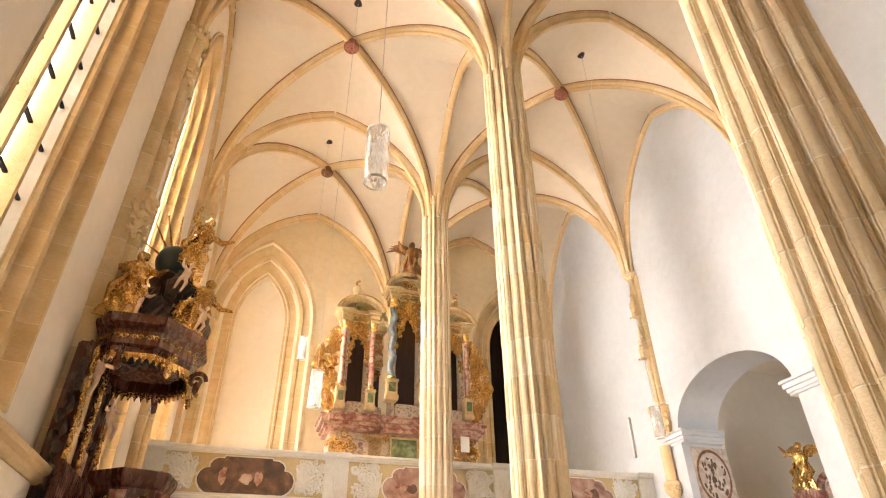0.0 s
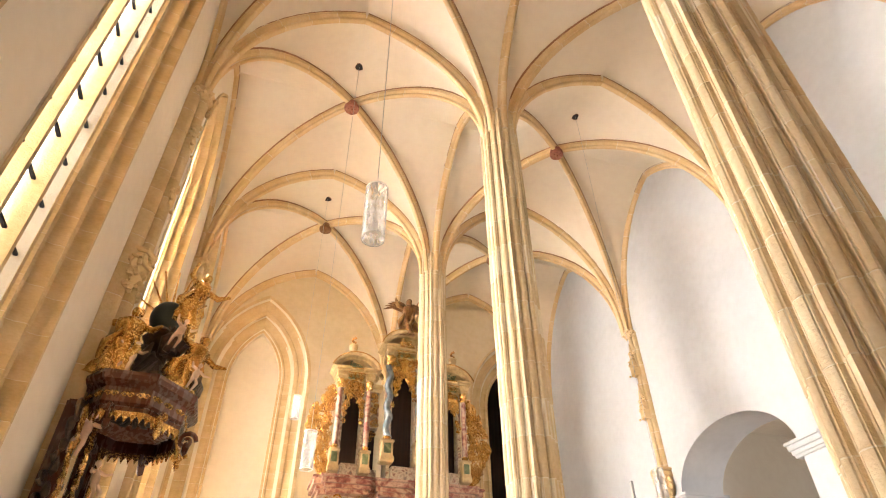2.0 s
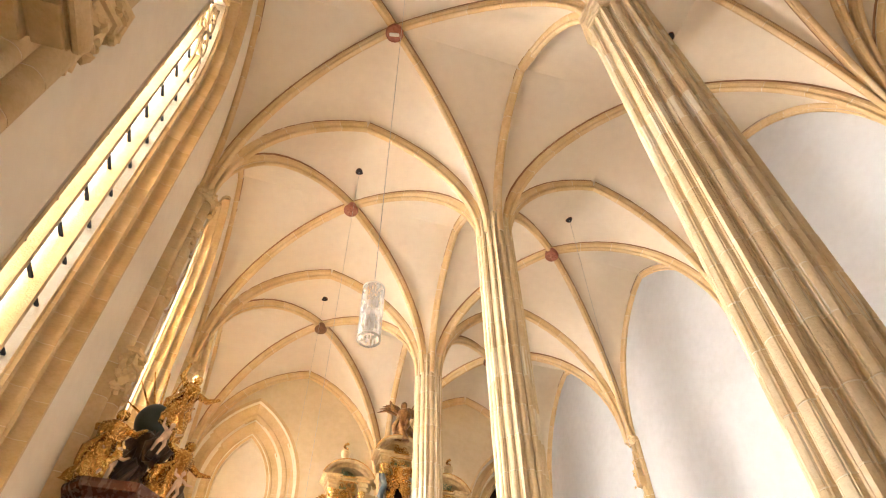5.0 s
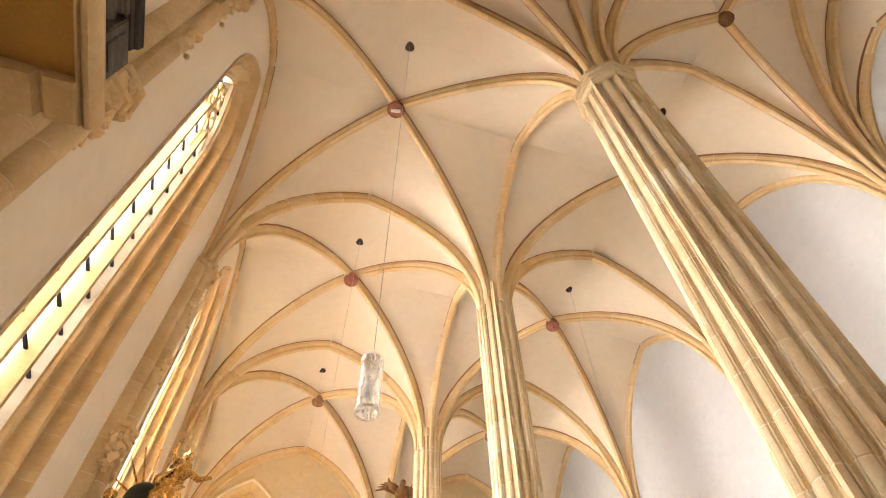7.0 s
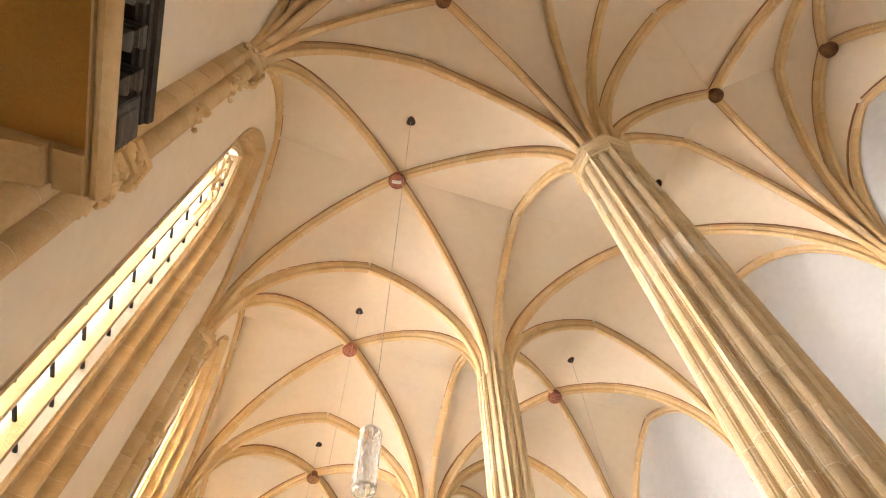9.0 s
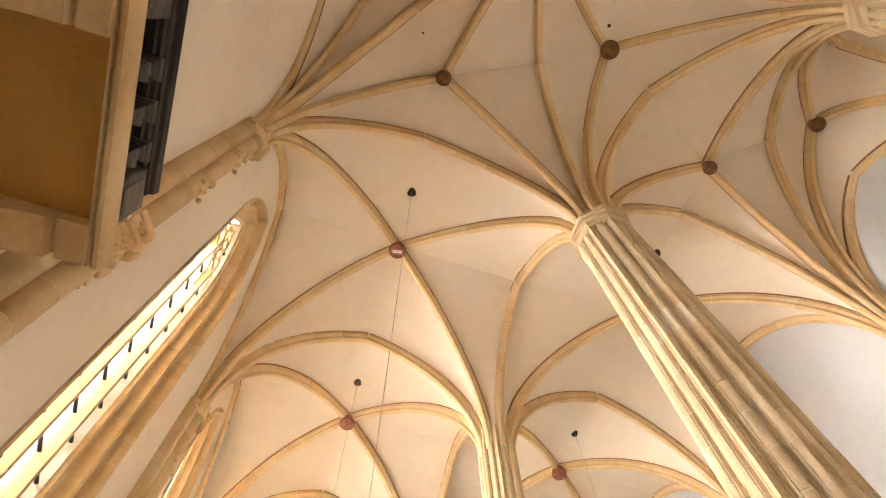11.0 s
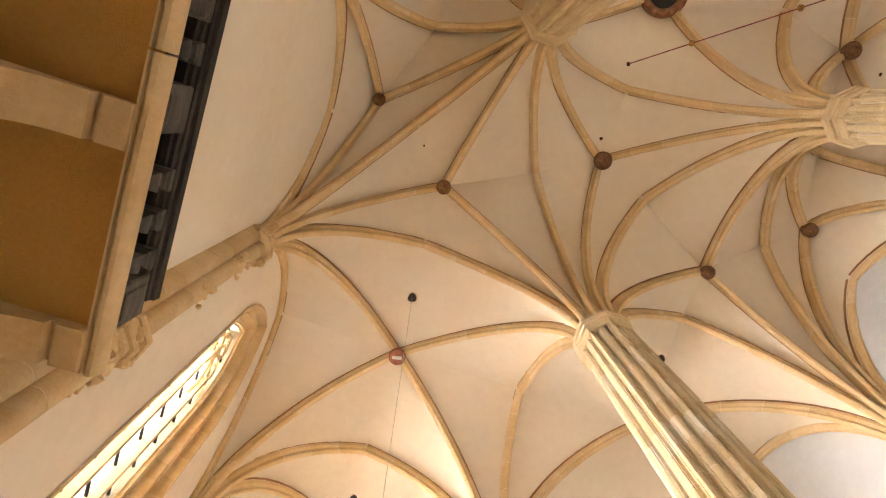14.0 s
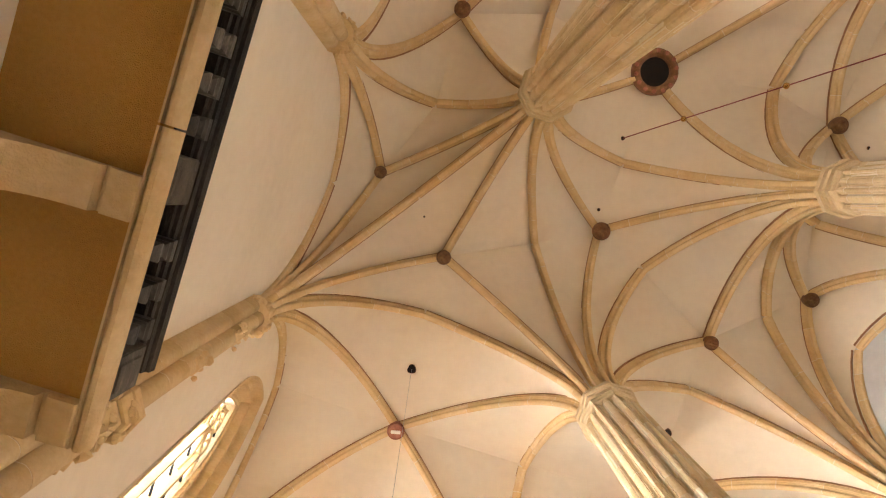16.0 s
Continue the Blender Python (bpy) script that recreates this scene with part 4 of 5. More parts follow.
# ---- statues: plain carved meshes ----
def figure(name, at, h, turn, mat, label, wings=0.0, arm=60, lean=0, seed=0, robe=True, wide=1.0):
    """A draped figure as one plain mesh, h high, that faces its local -y."""
    bm = bmesh.new()
    w = h * wide * (0.17 if robe else 0.125)

    def fold(a, z):
        return 1 + 0.26 * math.sin(5 * a + 9 * z / h + seed) * (1.1 - z / h) + 0.15 * abs(math.sin(7 * a - 14 * z / h + seed))
    if robe:
        lathe(bm, [(w * 1.15, 0), (w * 1.12, h * 0.06), (w * 1.05, h * 0.12), (w * 0.95, h * 0.21), (w * 0.85, h * 0.3), (w * 0.78, h * 0.38), (w * 0.72, h * 0.45), (w * 0.62, h * 0.55), (w * 0.78, h * 0.68), (w * 0.7, h * 0.77), (w * 0.3, h * 0.83)], 44, None, 0, 360, fold)
        for k in range(4):
            a = seed + 1.7 * k
            tube(bm, [(w * math.cos(a), w * math.sin(a) * 0.8, h * 0.2), (w * 1.25 * math.cos(a + 0.5), w * math.sin(a + 0.5), h * 0.38), (w * 0.5 * math.cos(a + 1.1), w * 0.5 * math.sin(a + 1.1), h * 0.66)], [w * 0.2, w * 0.34, w * 0.12], 7)
    else:
        blob(bm, (0, 0, h * 0.58), (w * 0.95, w * 0.75, h * 0.2), 0.15, seed)
        for s in (-1, 1):
            tube(bm, [(s * w * 0.4, 0, h * 0.45), (s * w * 0.8, -w * 0.9, h * 0.27), (s * w * 0.7, -w * 0.2, h * 0.02)], [w * 0.5, w * 0.42, w * 0.22], 8)
    blob(bm, (0, -w * 0.15, h * 0.91), (h * 0.062, h * 0.068, h * 0.08), 0.08, seed)
    blob(bm, (0, w * 0.1, h * 0.93), (h * 0.066, h * 0.07, h * 0.075), 0.35, seed + 2)
    tube(bm, [(0, 0, h * 0.78), (0, -w * 0.1, h * 0.88)], h * 0.032, 8)
    for s, q in ((-1, arm), (1, arm * 0.35)):
        t = radians(q)
        e = Vector((s * (w * 0.75 + h * 0.15 * math.cos(t * 0.5)), -h * 0.05, h * (0.72 + 0.13 * math.sin(t) - 0.06)))
        f = e + Vector((s * h * 0.12 * math.cos(t), -h * 0.10, h * 0.16 * math.sin(t)))
        tube(bm, [(s * w * 0.6, 0, h * 0.74), e, f], [h * 0.05, h * 0.042, h * 0.022], 8)
        blob(bm, f, (h * 0.026,) * 3, 0.2, seed, 1)
    if wings:
        for s in (-1, 1):
            for k in range(7):
                a = radians(15 + 13 * k)
                r0, r1 = h * 0.12, h * wings * (0.55 - 0.035 * k)
                tube(bm, [(s * w * 0.4, w * 0.6, h * 0.72), (s * (w * 0.4 + r1 * math.cos(a) * 0.6), w * 0.9, h * 0.72 + r1 * 0.75 * math.sin(a)), (s * (w * 0.4 + r1 * math.cos(a - 0.25)), w, h * 0.72 + r1 * math.sin(a - 0.25))], [h * 0.03, h * 0.035, h * 0.008], 6)
    for vv in bm.verts:
        vv.co += 0.012 * h * noise.noise_vector(vv.co * 7 / h + Vector((seed, 0, 0)))
    ob = finish(name, bm, mat, None, 50)
    ob.matrix_basis = pose(*at, 0, lean, turn)
    return tagged(ob, label, "statue")


def ornament(bm, x0, x1, z0, z1, y, r, n, seed, depth=0.05):
    """Curling leafwork over a field, in the x-z plane at y, proud towards -y."""
    rnd = random.Random(seed)
    for i in range(n):
        px, pz = rnd.uniform(x0, x1), rnd.uniform(z0, z1)
        rr = r * rnd.uniform(0.6, 1.3)
        m = pose(0, 0, 0, rnd.uniform(-20, 20), rnd.uniform(0, 360), 0)
        scroll(bm, (px, y - rnd.uniform(0.2, 1) * depth, pz), rr, rr * 0.22, rnd.uniform(0.8, 1.5), m, rnd.choice((-1, 1)))
        if i % 2:
            blob(bm, (px + rr * 0.7, y - depth * 0.6, pz), (rr * 0.35, depth * 0.6, rr * 0.6), 0.5, i, 1)


# ---- pulpit ----
pulpit = thing("pulpit", "dark red baroque pulpit with gilded carving and sounding board", "pulpit")
PC = Vector((-1.44, 7.72, 0))
DEEP = [1.08]


def hexa(r, k=1.0, n=8, turn=22.5):
    return [(PC.x + r * k * math.cos(radians(turn + 360 / n * i)), PC.y + r * DEEP[0] * math.sin(radians(turn + 360 / n * i))) for i in range(n)]


def mouldring(bm, prof, n=8, k=0.86):
    rings = [[bm.verts.new((x, y, z)) for x, y in hexa(r, k, n)] for r, z in prof]
    for p, q in zip(rings, rings[1:]):
        for i in range(n):
            bm.faces.new((p[i], p[(i + 1) % n], q[(i + 1) % n], q[i]))
    return rings


bm = bmesh.new()
rings = mouldring(bm, [(0.70, 4.36), (0.73, 4.36), (0.74, 4.40), (0.72, 4.42), (0.75, 4.45), (0.75, 4.62), (0.79, 4.65), (0.84, 4.68), (0.87, 4.73), (0.87, 4.77), (0.80, 4.80), (0.6, 4.84)])
bm.faces.new(rings[-1])
rings2 = mouldring(bm, [(0.70, 4.36), (0.70, 4.50), (0.62, 4.50), (0.60, 4.47), (0.42, 4.55), (0.38, 4.60)])
bm.faces.new(rings2[-1])
canopy = part("sounding_board", bm, WALNUT, pulpit, "dark red moulded wooden sounding board", 25)
bm = bmesh.new()
o8 = hexa(0.715, 0.86)
for i in range(8):
    p, q = Vector((*o8[i], 0)), Vector((*o8[(i + 1) % 8], 0))
    for j in range(6):
        c = p.lerp(q, (j + 0.5) / 6)
        d = (q - p).normalized()
        out = Vector((d.y, -d.x, 0))
        w = (q - p).length / 12.5
        v = [bm.verts.new(c + d * a * w + out * b + Vector((0, 0, 4.38 + z))) for b in (-0.012, 0.012) for a, z in ((-1, 0), (1, 0), (1, -0.07), (0.4, -0.10), (0, -0.15), (-0.4, -0.10), (-1, -0.07))]
        bm.faces.new(v[:7])
        bm.faces.new(v[7:])
        for k in range(7):
            bm.faces.new((v[k], v[(k + 1) % 7], v[7 + (k + 1) % 7], v[7 + k]))
part("fringe", bm, GOLD, canopy, "gilded scalloped lambrequin fringe")
bm = bmesh.new()
o8 = hexa(0.755, 0.86)
for i in range(8):
    p, q = Vector((*o8[i], 4.535)), Vector((*o8[(i + 1) % 8], 4.535))
    for j in range(3):
        c = p.lerp(q, (j + 0.5) / 3)
        d = (q - p).normalized()
        m = Matrix((d, Vector((-d.y, d.x, 0)), Vector((0, 0, 1)))).transposed()
        for s in (-1, 1):
            scroll(bm, c + d * 0.035 * s, 0.035, 0.009, 1.2, m, s)
        blob(bm, c + Vector((0, 0, 0.02)), (0.018, 0.018, 0.035), 0.4, i + j, 1)
part("frieze_ornament", bm, GOLD, canopy, "small gilded frieze scrolls")
bm = bmesh.new()
for i in range(12):
    a = 0.5236 * i
    tube(bm, [(PC.x + 0.05 * math.cos(a), PC.y + 0.05 * math.sin(a), 4.56), (PC.x + 0.2 * math.cos(a), PC.y + 0.2 * math.sin(a), 4.53), (PC.x + 0.32 * math.cos(a + 0.1), PC.y + 0.32 * math.sin(a + 0.1), 4.55)], [0.02, 0.03, 0.008], 6)
part("sunburst", bm, BLACKWOOD, canopy, "dark carved rosette under the board")
for a in (-100, -55, -10, 35, 80):
    bm = bmesh.new()
    c = Vector((PC.x + 0.68 * math.cos(radians(a)), PC.y + 0.78 * math.sin(radians(a)), 4.3))
    scroll(bm, c, 0.11, 0.03, 1.4, pose(0, 0, 0, 0, 0, a))
    blob(bm, c + Vector((0, 0, -0.1)), (0.05, 0.05, 0.1), 0.5, a, 1)
    part("volute", bm, GOLD if a in (-55, 35) else WALNUT, canopy)
# back board on the wall
bm = bmesh.new()
box(bm, -2.02, -1.86, 7.02, 8.4, 1.9, 4.45, 0.02)
board = part("back_board", bm, WALNUT, pulpit, "dark red panelled back board")
for y0, y1 in ((7.02, 7.16), (8.22, 8.4), (7.6, 7.72)):
    bm = bmesh.new()
    box(bm, -1.88, -1.80, y0, y1, 1.9, 4.4, 0.015)
    part("stile", bm, WALNUT, board)
for z0 in (1.95, 2.75, 3.55, 4.25):
    bm = bmesh.new()
    box(bm, -1.88, -1.815, 7.04, 8.38, z0, z0 + 0.1, 0.015)
    part("rail", bm, WALNUT, board)
for y0, y1, z0, z1, mt in ((7.17, 7.59, 2.86, 3.5, GREYMARBLE), (7.73, 8.21, 2.86, 3.5, GREYMARBLE), (7.17, 7.59, 3.66, 4.2, BLACKWOOD), (7.73, 8.21, 3.66, 4.2, BLACKWOOD), (7.17, 7.59, 2.06, 2.7, BLACKWOOD)):
    bm = bmesh.new()
    box(bm, -1.87, -1.845, y0, y1, z0, z1, 0.012)
    part("panel", bm, mt, pulpit)
for s, yy in ((1, 7.0), (-1, 8.44)):
    bm = bmesh.new()
    for k in range(9):
        scroll(bm, (-1.9 + 0.05 * math.sin(k), yy - s * 0.04 * math.sin(k * 1.7), 2.5 + 0.22 * k), 0.09, 0.024, 1.3, pose(0, 0, 0, 15, 30 * k, 80), s)
        blob(bm, (-1.87, yy - s * 0.05, 2.6 + 0.22 * k), (0.05, 0.05, 0.1), 0.6, k, 1)
    part("side_wing", bm, DARKCARVE, pulpit, "dark carved side scrolls with gilt edges")
rnd = random.Random(4)
for yc in (7.02, 7.66, 8.4):
    bm = bmesh.new()
    for k in range(22):
        z = 2.7 + 1.65 * k / 22
        scroll(bm, (-1.79, yc + rnd.uniform(-0.07, 0.07), z), 0.06, 0.016, 1.2, pose(0, 0, 0, 0, rnd.uniform(0, 360), 90))
        blob(bm, (-1.79, yc + rnd.uniform(-0.05, 0.05), z + 0.05), (0.03, 0.03, 0.06), 0.5, k, 1)
    part("gilt_carving", bm, GOLD, pulpit, "gilded leaf carving")
# the body
PC = Vector((-1.22, 7.85, 0))
DEEP[0] = 1.0
bm = bmesh.new()
r = mouldring(bm, [(0.2, 1.5), (0.36, 1.9), (0.43, 2.1), (0.45, 2.2), (0.41, 2.25), (0.41, 3.02), (0.46, 3.08), (0.49, 3.14), (0.49, 3.2), (0.43, 3.22), (0.39, 3.2), (0.37, 2.4)], 6, 1.0)
bm.faces.new(r[0])
bm.faces.new(r[-1])
part("body", bm, WALNUT, pulpit, "dark red moulded pulpit body", 25)
h6 = hexa(0.42, 1.0, 6)
for i in range(6):
    bm = bmesh.new()
    x, y = h6[i]
    tube(bm, [(x, y, 2.3), (x * 1.0 + (x - PC.x) * 0.08, y + (y - PC.y) * 0.08, 2.55), (x, y, 2.75), (x + (x - PC.x) * 0.1, y + (y - PC.y) * 0.1, 2.98)], [0.05, 0.08, 0.05, 0.085], 8)
    part("corner_scroll", bm, REDMARBLE, pulpit)
    bm = bmesh.new()
    x2, y2 = h6[(i + 1) % 6]
    for j in range(7):
        f = 0.15 + 0.7 * (j / 6)
        blob(bm, (x + (x2 - x) * f, y + (y2 - y) * f, 2.45 + 0.5 * ((j * 5) % 7) / 7), (0.055, 0.055, 0.09), 0.7, i * 7 + j, 2)
    part("gilt_relief", bm, GOLD, pulpit, "gilded figured relief")
bm = bmesh.new()
box(bm, -1.62, -1.56, 6.2, 7.5, 1.2, 3.0, 0.015, Matrix.Translation((0, 0, 0)))
part("stair_cheek", bm, WALNUT, pulpit)
bm = bmesh.new()
lathe(bm, [(0.3, 0.0), (0.3, 0.1), (0.14, 0.25), (0.12, 1.4), (0.22, 1.55)], 16, Matrix.Translation((PC.x, PC.y, 0)))
part("foot", bm, WALNUT, pulpit)

# carvings on the sounding board
gb = thing("globe", "dark green globe with gilded rays on the sounding board", "globe", (-1.42, 7.75, 4.93))
bm = bmesh.new()
lathe(bm, [(0.3, -0.12), (0.22, 0.1), (0.12, 0.35), (0.16, 0.6), (0.2, 0.72), (0.24, 0.76), (0.2, 0.82)], 14, None, 0, 360, lambda a, z: 1 + 0.2 * math.sin(3 * a + 8 * z))
part("cloud_base", bm, DARKCARVE, gb, "dark carved cloud base")
bm = bmesh.new()
lathe(bm, [(0.235 * math.sin(radians(5 + 10 * i)), 1.05 - 0.255 * math.cos(radians(5 + 10 * i))) for i in range(18)], 28)
part("ball", bm, GREENBALL, gb)
for a, l in ((-30, 0.5), (-17, 0.62), (-4, 0.6), (10, 0.66), (25, 0.55), (50, 0.3), (-55, 0.3)):
    bm = bmesh.new()
    d = Vector((math.sin(radians(a)), 0.05, math.cos(radians(a))))
    tube(bm, [Vector((0, 0.05, 1.05)) + d * 0.2, Vector((0, 0.05, 1.05)) + d * (0.25 + l)], [0.02, 0.012], 5)
    part("ray", bm, GOLD, gb, "thin gilded ray")
figure("angel_statue", (-1.24, 7.70, 5.86), 1.0, 35, GOLD, "gilded angel with an outstretched arm on the pulpit", 0.0, 75, 12, 1, True, 0.95)
figure("saint_statue", (-1.78, 7.22, 4.80), 1.0, -10, GOLD, "gilded seated figure on the pulpit sounding board", 0.0, 20, 6, 2, True, 1.1)
figure("saint_statue", (-1.05, 7.45, 4.80), 0.95, 40, GOLD, "gilded leaning figure on the pulpit sounding board", 0.0, 30, 16, 3, True, 1.05)
figure("cherub_statue", (-1.62, 7.12, 4.80), 0.48, -5, FLESH, "flesh-painted cherub at the sounding board edge", 0, 40, 10, 4, False)
figure("cherub_statue", (-1.22, 7.3, 5.35), 0.46, 20, FLESH, "flesh-painted cherub below the green globe", 0, 60, 15, 5, False)
figure("cherub_statue", (-0.88, 7.25, 4.80), 0.4, 40, FLESH, "flesh-painted cherub beside gilded drapery", 0, 20, 15, 6, False)
figure("cherub_statue", (-1.55, 7.5, 3.50), 0.45, 60, FLESH, "flesh-painted cherub seated on the back board", 0, 20, -10, 7, False)
figure("cherub_statue", (-1.8, 7.05, 3.85), 0.5, 10, FLESH, "flesh-painted cherub on the carved side scroll", 0, 70, 12, 8, False)
for i, (x, y, z, r) in enumerate(((-1.55, 7.6, 5.25, 0.2), (-1.25, 7.55, 5.55, 0.17), (-1.05, 7.6, 5.2, 0.18), (-1.35, 7.45, 5.0, 0.14), (-0.85, 7.55, 5.0, 0.13))):
    bm = bmesh.new()
    for k in range(9):
        a = 2.4 * k + i
        q = r * (0.35 + 0.5 * (k % 3) / 3)
        tube(bm, [(q * math.cos(a), q * math.sin(a), -r * 1.1), (q * 1.5 * math.cos(a + 0.7), q * 1.5 * math.sin(a + 0.7), -r * 0.1), (q * 0.8 * math.cos(a + 1.6), q * 0.8 * math.sin(a + 1.6), r * (0.6 + 0.1 * k))], [r * 0.3, r * 0.36, r * 0.08], 8)
    o = finish("carved_cloud", bm, GOLD if i % 3 == 2 else DARKCARVE, None, 60)
    o.location = (x, y, z)
    tagged(o, "curling carved drapery and cloud on the sounding board", "carving")

# stair wall with its moulded ledge
st = thing("stair_wall", "white plastered pulpit stair wall with moulded stone ledge", "stair wall")
bm = bmesh.new()
box(bm, X_LEFT, -1.80, 3.2, 6.32, 0, 2.82)
part("wall_body", bm, PLASTER, st)
bm = bmesh.new()
sweep(bm, [Vector((0, 3.1, 2.80)), Vector((0, 6.40, 2.80))], [(Vector((1, 0, 0)), Vector((0, 0, 1)))] * 2, [(X_LEFT, 0), (-1.78, 0), (-1.74, 0.03), (-1.74, 0.07), (-1.70, 0.10), (-1.69, 0.15), (-1.73, 0.18), (X_LEFT, 0.18)])
part("ledge", bm, STONE, st)

# ---- organ gallery ----
GY, GZ0, GZ1 = 13.2, 3.92, 4.93
bm = bmesh.new()
box(bm, X_LEFT, X_RIGHT, GY - 0.02, Y_END, 3.55, 3.92)
tagged(finish("gallery_floor", bm, PLASTER), "plastered slab of the organ gallery", "floor", kind="structure")
gal = thing("gallery_parapet", "white stuccoed gallery parapet with painted cartouches", "parapet")
bm = bmesh.new()
box(bm, X_LEFT, X_RIGHT, GY, GY + 0.16, GZ0, GZ1 - 0.10)
part("parapet_wall", bm, YELLOWFIELD, gal, "yellow painted field")
bm = bmesh.new()
pr = [(0.18, -0.02), (-0.05, -0.02), (-0.05, 0.0), (-0.075, 0.025), (-0.075, 0.05), (-0.10, 0.07), (-0.10, 0.115), (0.18, 0.115)]
sweep(bm, [Vector((X_LEFT, GY, GZ1 - 0.115)), Vector((X_RIGHT, GY, GZ1 - 0.115))], [(Vector((0, 1, 0)), Vector((0, 0, 1)))] * 2, pr)
part("coping", bm, PARAPET, gal, "white moulded coping")
bm = bmesh.new()
pr = [(0.1, 0.0), (-0.08, 0.0), (-0.08, 0.05), (-0.05, 0.07), (-0.05, 0.11), (0.1, 0.11)]
sweep(bm, [Vector((X_LEFT, GY, GZ0)), Vector((X_RIGHT, GY, GZ0))], [(Vector((0, 1, 0)), Vector((0, 0, 1)))] * 2, pr)
part("plinth", bm, PARAPET, gal)
POSTS = (-1.85, 1.80, 5.62, 9.45)
for x in POSTS:
    bm = bmesh.new()
    box(bm, x - 0.25, x + 0.25, GY - 0.07, GY + 0.2, GZ0, GZ1 - 0.10, 0.012)
    box(bm, x - 0.29, x + 0.29, GY - 0.14, GY + 0.22, GZ1 - 0.09, GZ1 + 0.02, 0.012)
    box(bm, x - 0.17, x + 0.17, GY - 0.085, GY, GZ0 + 0.12, GZ1 - 0.2, 0.012)
    post = part("post", bm, PARAPET, gal, "white panelled parapet post")
    bm = bmesh.new()
    for k in range(8):
        tube(bm, [(x, GY - 0.09, GZ0 + 0.18), (x + 0.05 * math.cos(0.8 * k), GY - 0.10, GZ0 + 0.34), (x + 0.13 * math.cos(0.4 * k), GY - 0.10, GZ0 + 0.45 + 0.26 * math.sin(0.4 * k))], [0.012, 0.018, 0.006], 6)
    part("palmette", bm, PARAPET, post)


def cartouche(cx, w, z0, z1, y0, y1, grow=0.0):
    """A lobed panel outline on the parapet, as a prism facing the nave."""
    bm = bmesh.new()
    cz, h = (z0 + z1) / 2, (z1 - z0) / 2
    pts = []
    side = [(0.0, 1.0), (0.5, 1.0), (0.52, 0.88), (0.64, 0.88), (0.74, 0.76), (0.79, 0.55), (0.79, 0.35), (0.9, 0.30), (0.98, 0.10), (1.02, -0.2), (1.0, -0.5), (0.93, -0.78), (0.84, -0.95), (0.78, -1.0)]
    for a, b in side + [(-a, b) for a, b in reversed(side[1:])]:
        pts.append((cx + (w + grow) * a, cz + (h + grow) * b))
    f = [[bm.verts.new((a, y, b)) for a, b in pts] for y in (y0, y1)]
    for i in range(len(pts)):
        j = (i + 1) % len(pts)
        bm.faces.new((f[0][i], f[0][j], f[1][j], f[1][i]))
    bm.faces.new(f[0])
    bm.faces.new(f[1])
    return bm


for cx, mt, lab in ((0.0, PAINTING, "dim brown oil painting in a lobed field"), (3.75, PINKPAINTING, "rosy faded painting in a lobed field"), (7.5, PINKPAINTING, "rosy faded painting in a lobed field")):
    fr = part("painting_frame", cartouche(cx, 0.92, 4.04, 4.74, GY - 0.03, GY + 0.02, 0.03), PARAPET, gal)
    part("painted_field", cartouche(cx, 0.92, 4.04, 4.74, GY - 0.045, GY, 0.0), mt, gal, lab)
    rnd = random.Random(int(cx * 7) + 2)
    for k in range(5):
        q = cx - 0.5 + 0.24 * k + rnd.uniform(-0.05, 0.05)
        hgt = rnd.uniform(0.14, 0.3)
        bx = bmesh.new()
        blob(bx, (q, GY - 0.047, 4.22 + hgt / 2), (rnd.uniform(0.07, 0.14), 0.003, hgt / 2), 0.6, k + cx, 3)
        part("painted_shape", bx, (REDMARBLE, PAINTING, PINKPAINTING)[k % 3], gal)
    for s in (-1, 1):
        bm = bmesh.new()
        x0 = cx + s * 1.0
        for k in range(9):
            a = radians(-70 + 24 * k)
            tube(bm, [(x0 + s * 0.06, GY - 0.02, 4.1), (x0 + s * (0.1 + 0.16 * math.cos(a)), GY - 0.05, 4.25 + 0.12 * math.sin(a) + 0.02 * k), (x0 + s * (0.12 + 0.30 * math.cos(a)), GY - 0.03, 4.34 + 0.30 * math.sin(a))], [0.03, 0.045, 0.014], 7)
        for k, (dx, z, r) in enumerate(((0.38, 4.52, 0.13), (0.52, 4.22, 0.12), (0.2, 4.68, 0.07), (0.56, 4.62, 0.09), (0.3, 4.15, 0.08))):
            scroll(bm, (x0 + s * dx, GY - 0.03, z), r, 0.03, 1.5, pose(0, 0, 0, 0, 70 * k, 0), s)
            for q in range(5):
                a = 1.2566 * q
                blob(bm, (x0 + s * dx + 0.8 * r * math.cos(a), GY - 0.03, z + 0.8 * r * math.sin(a)), (0.035, 0.025, 0.03), 0.5, q + k, 1)
        ornament(bm, min(x0 + s * 0.02, x0 + s * 0.5), max(x0 + s * 0.02, x0 + s * 0.5), 4.1, 4.74, GY - 0.01, 0.075, 64, int(cx * 3 + s * 5), 0.06)
        part("acanthus_relief", bm, PARAPET, gal, "white carved acanthus scrolls")

# ---- organ case ----
organ = thing("organ_case", "baroque organ case of painted marbling with gilded carving", "organ case")
OY, OC = 15.3, 3.8


def slab(bm, x0, x1, y0, y1, z0, z1, b=0.012):
    return box(bm, x0, x1, y0, y1, z0, z1, b)


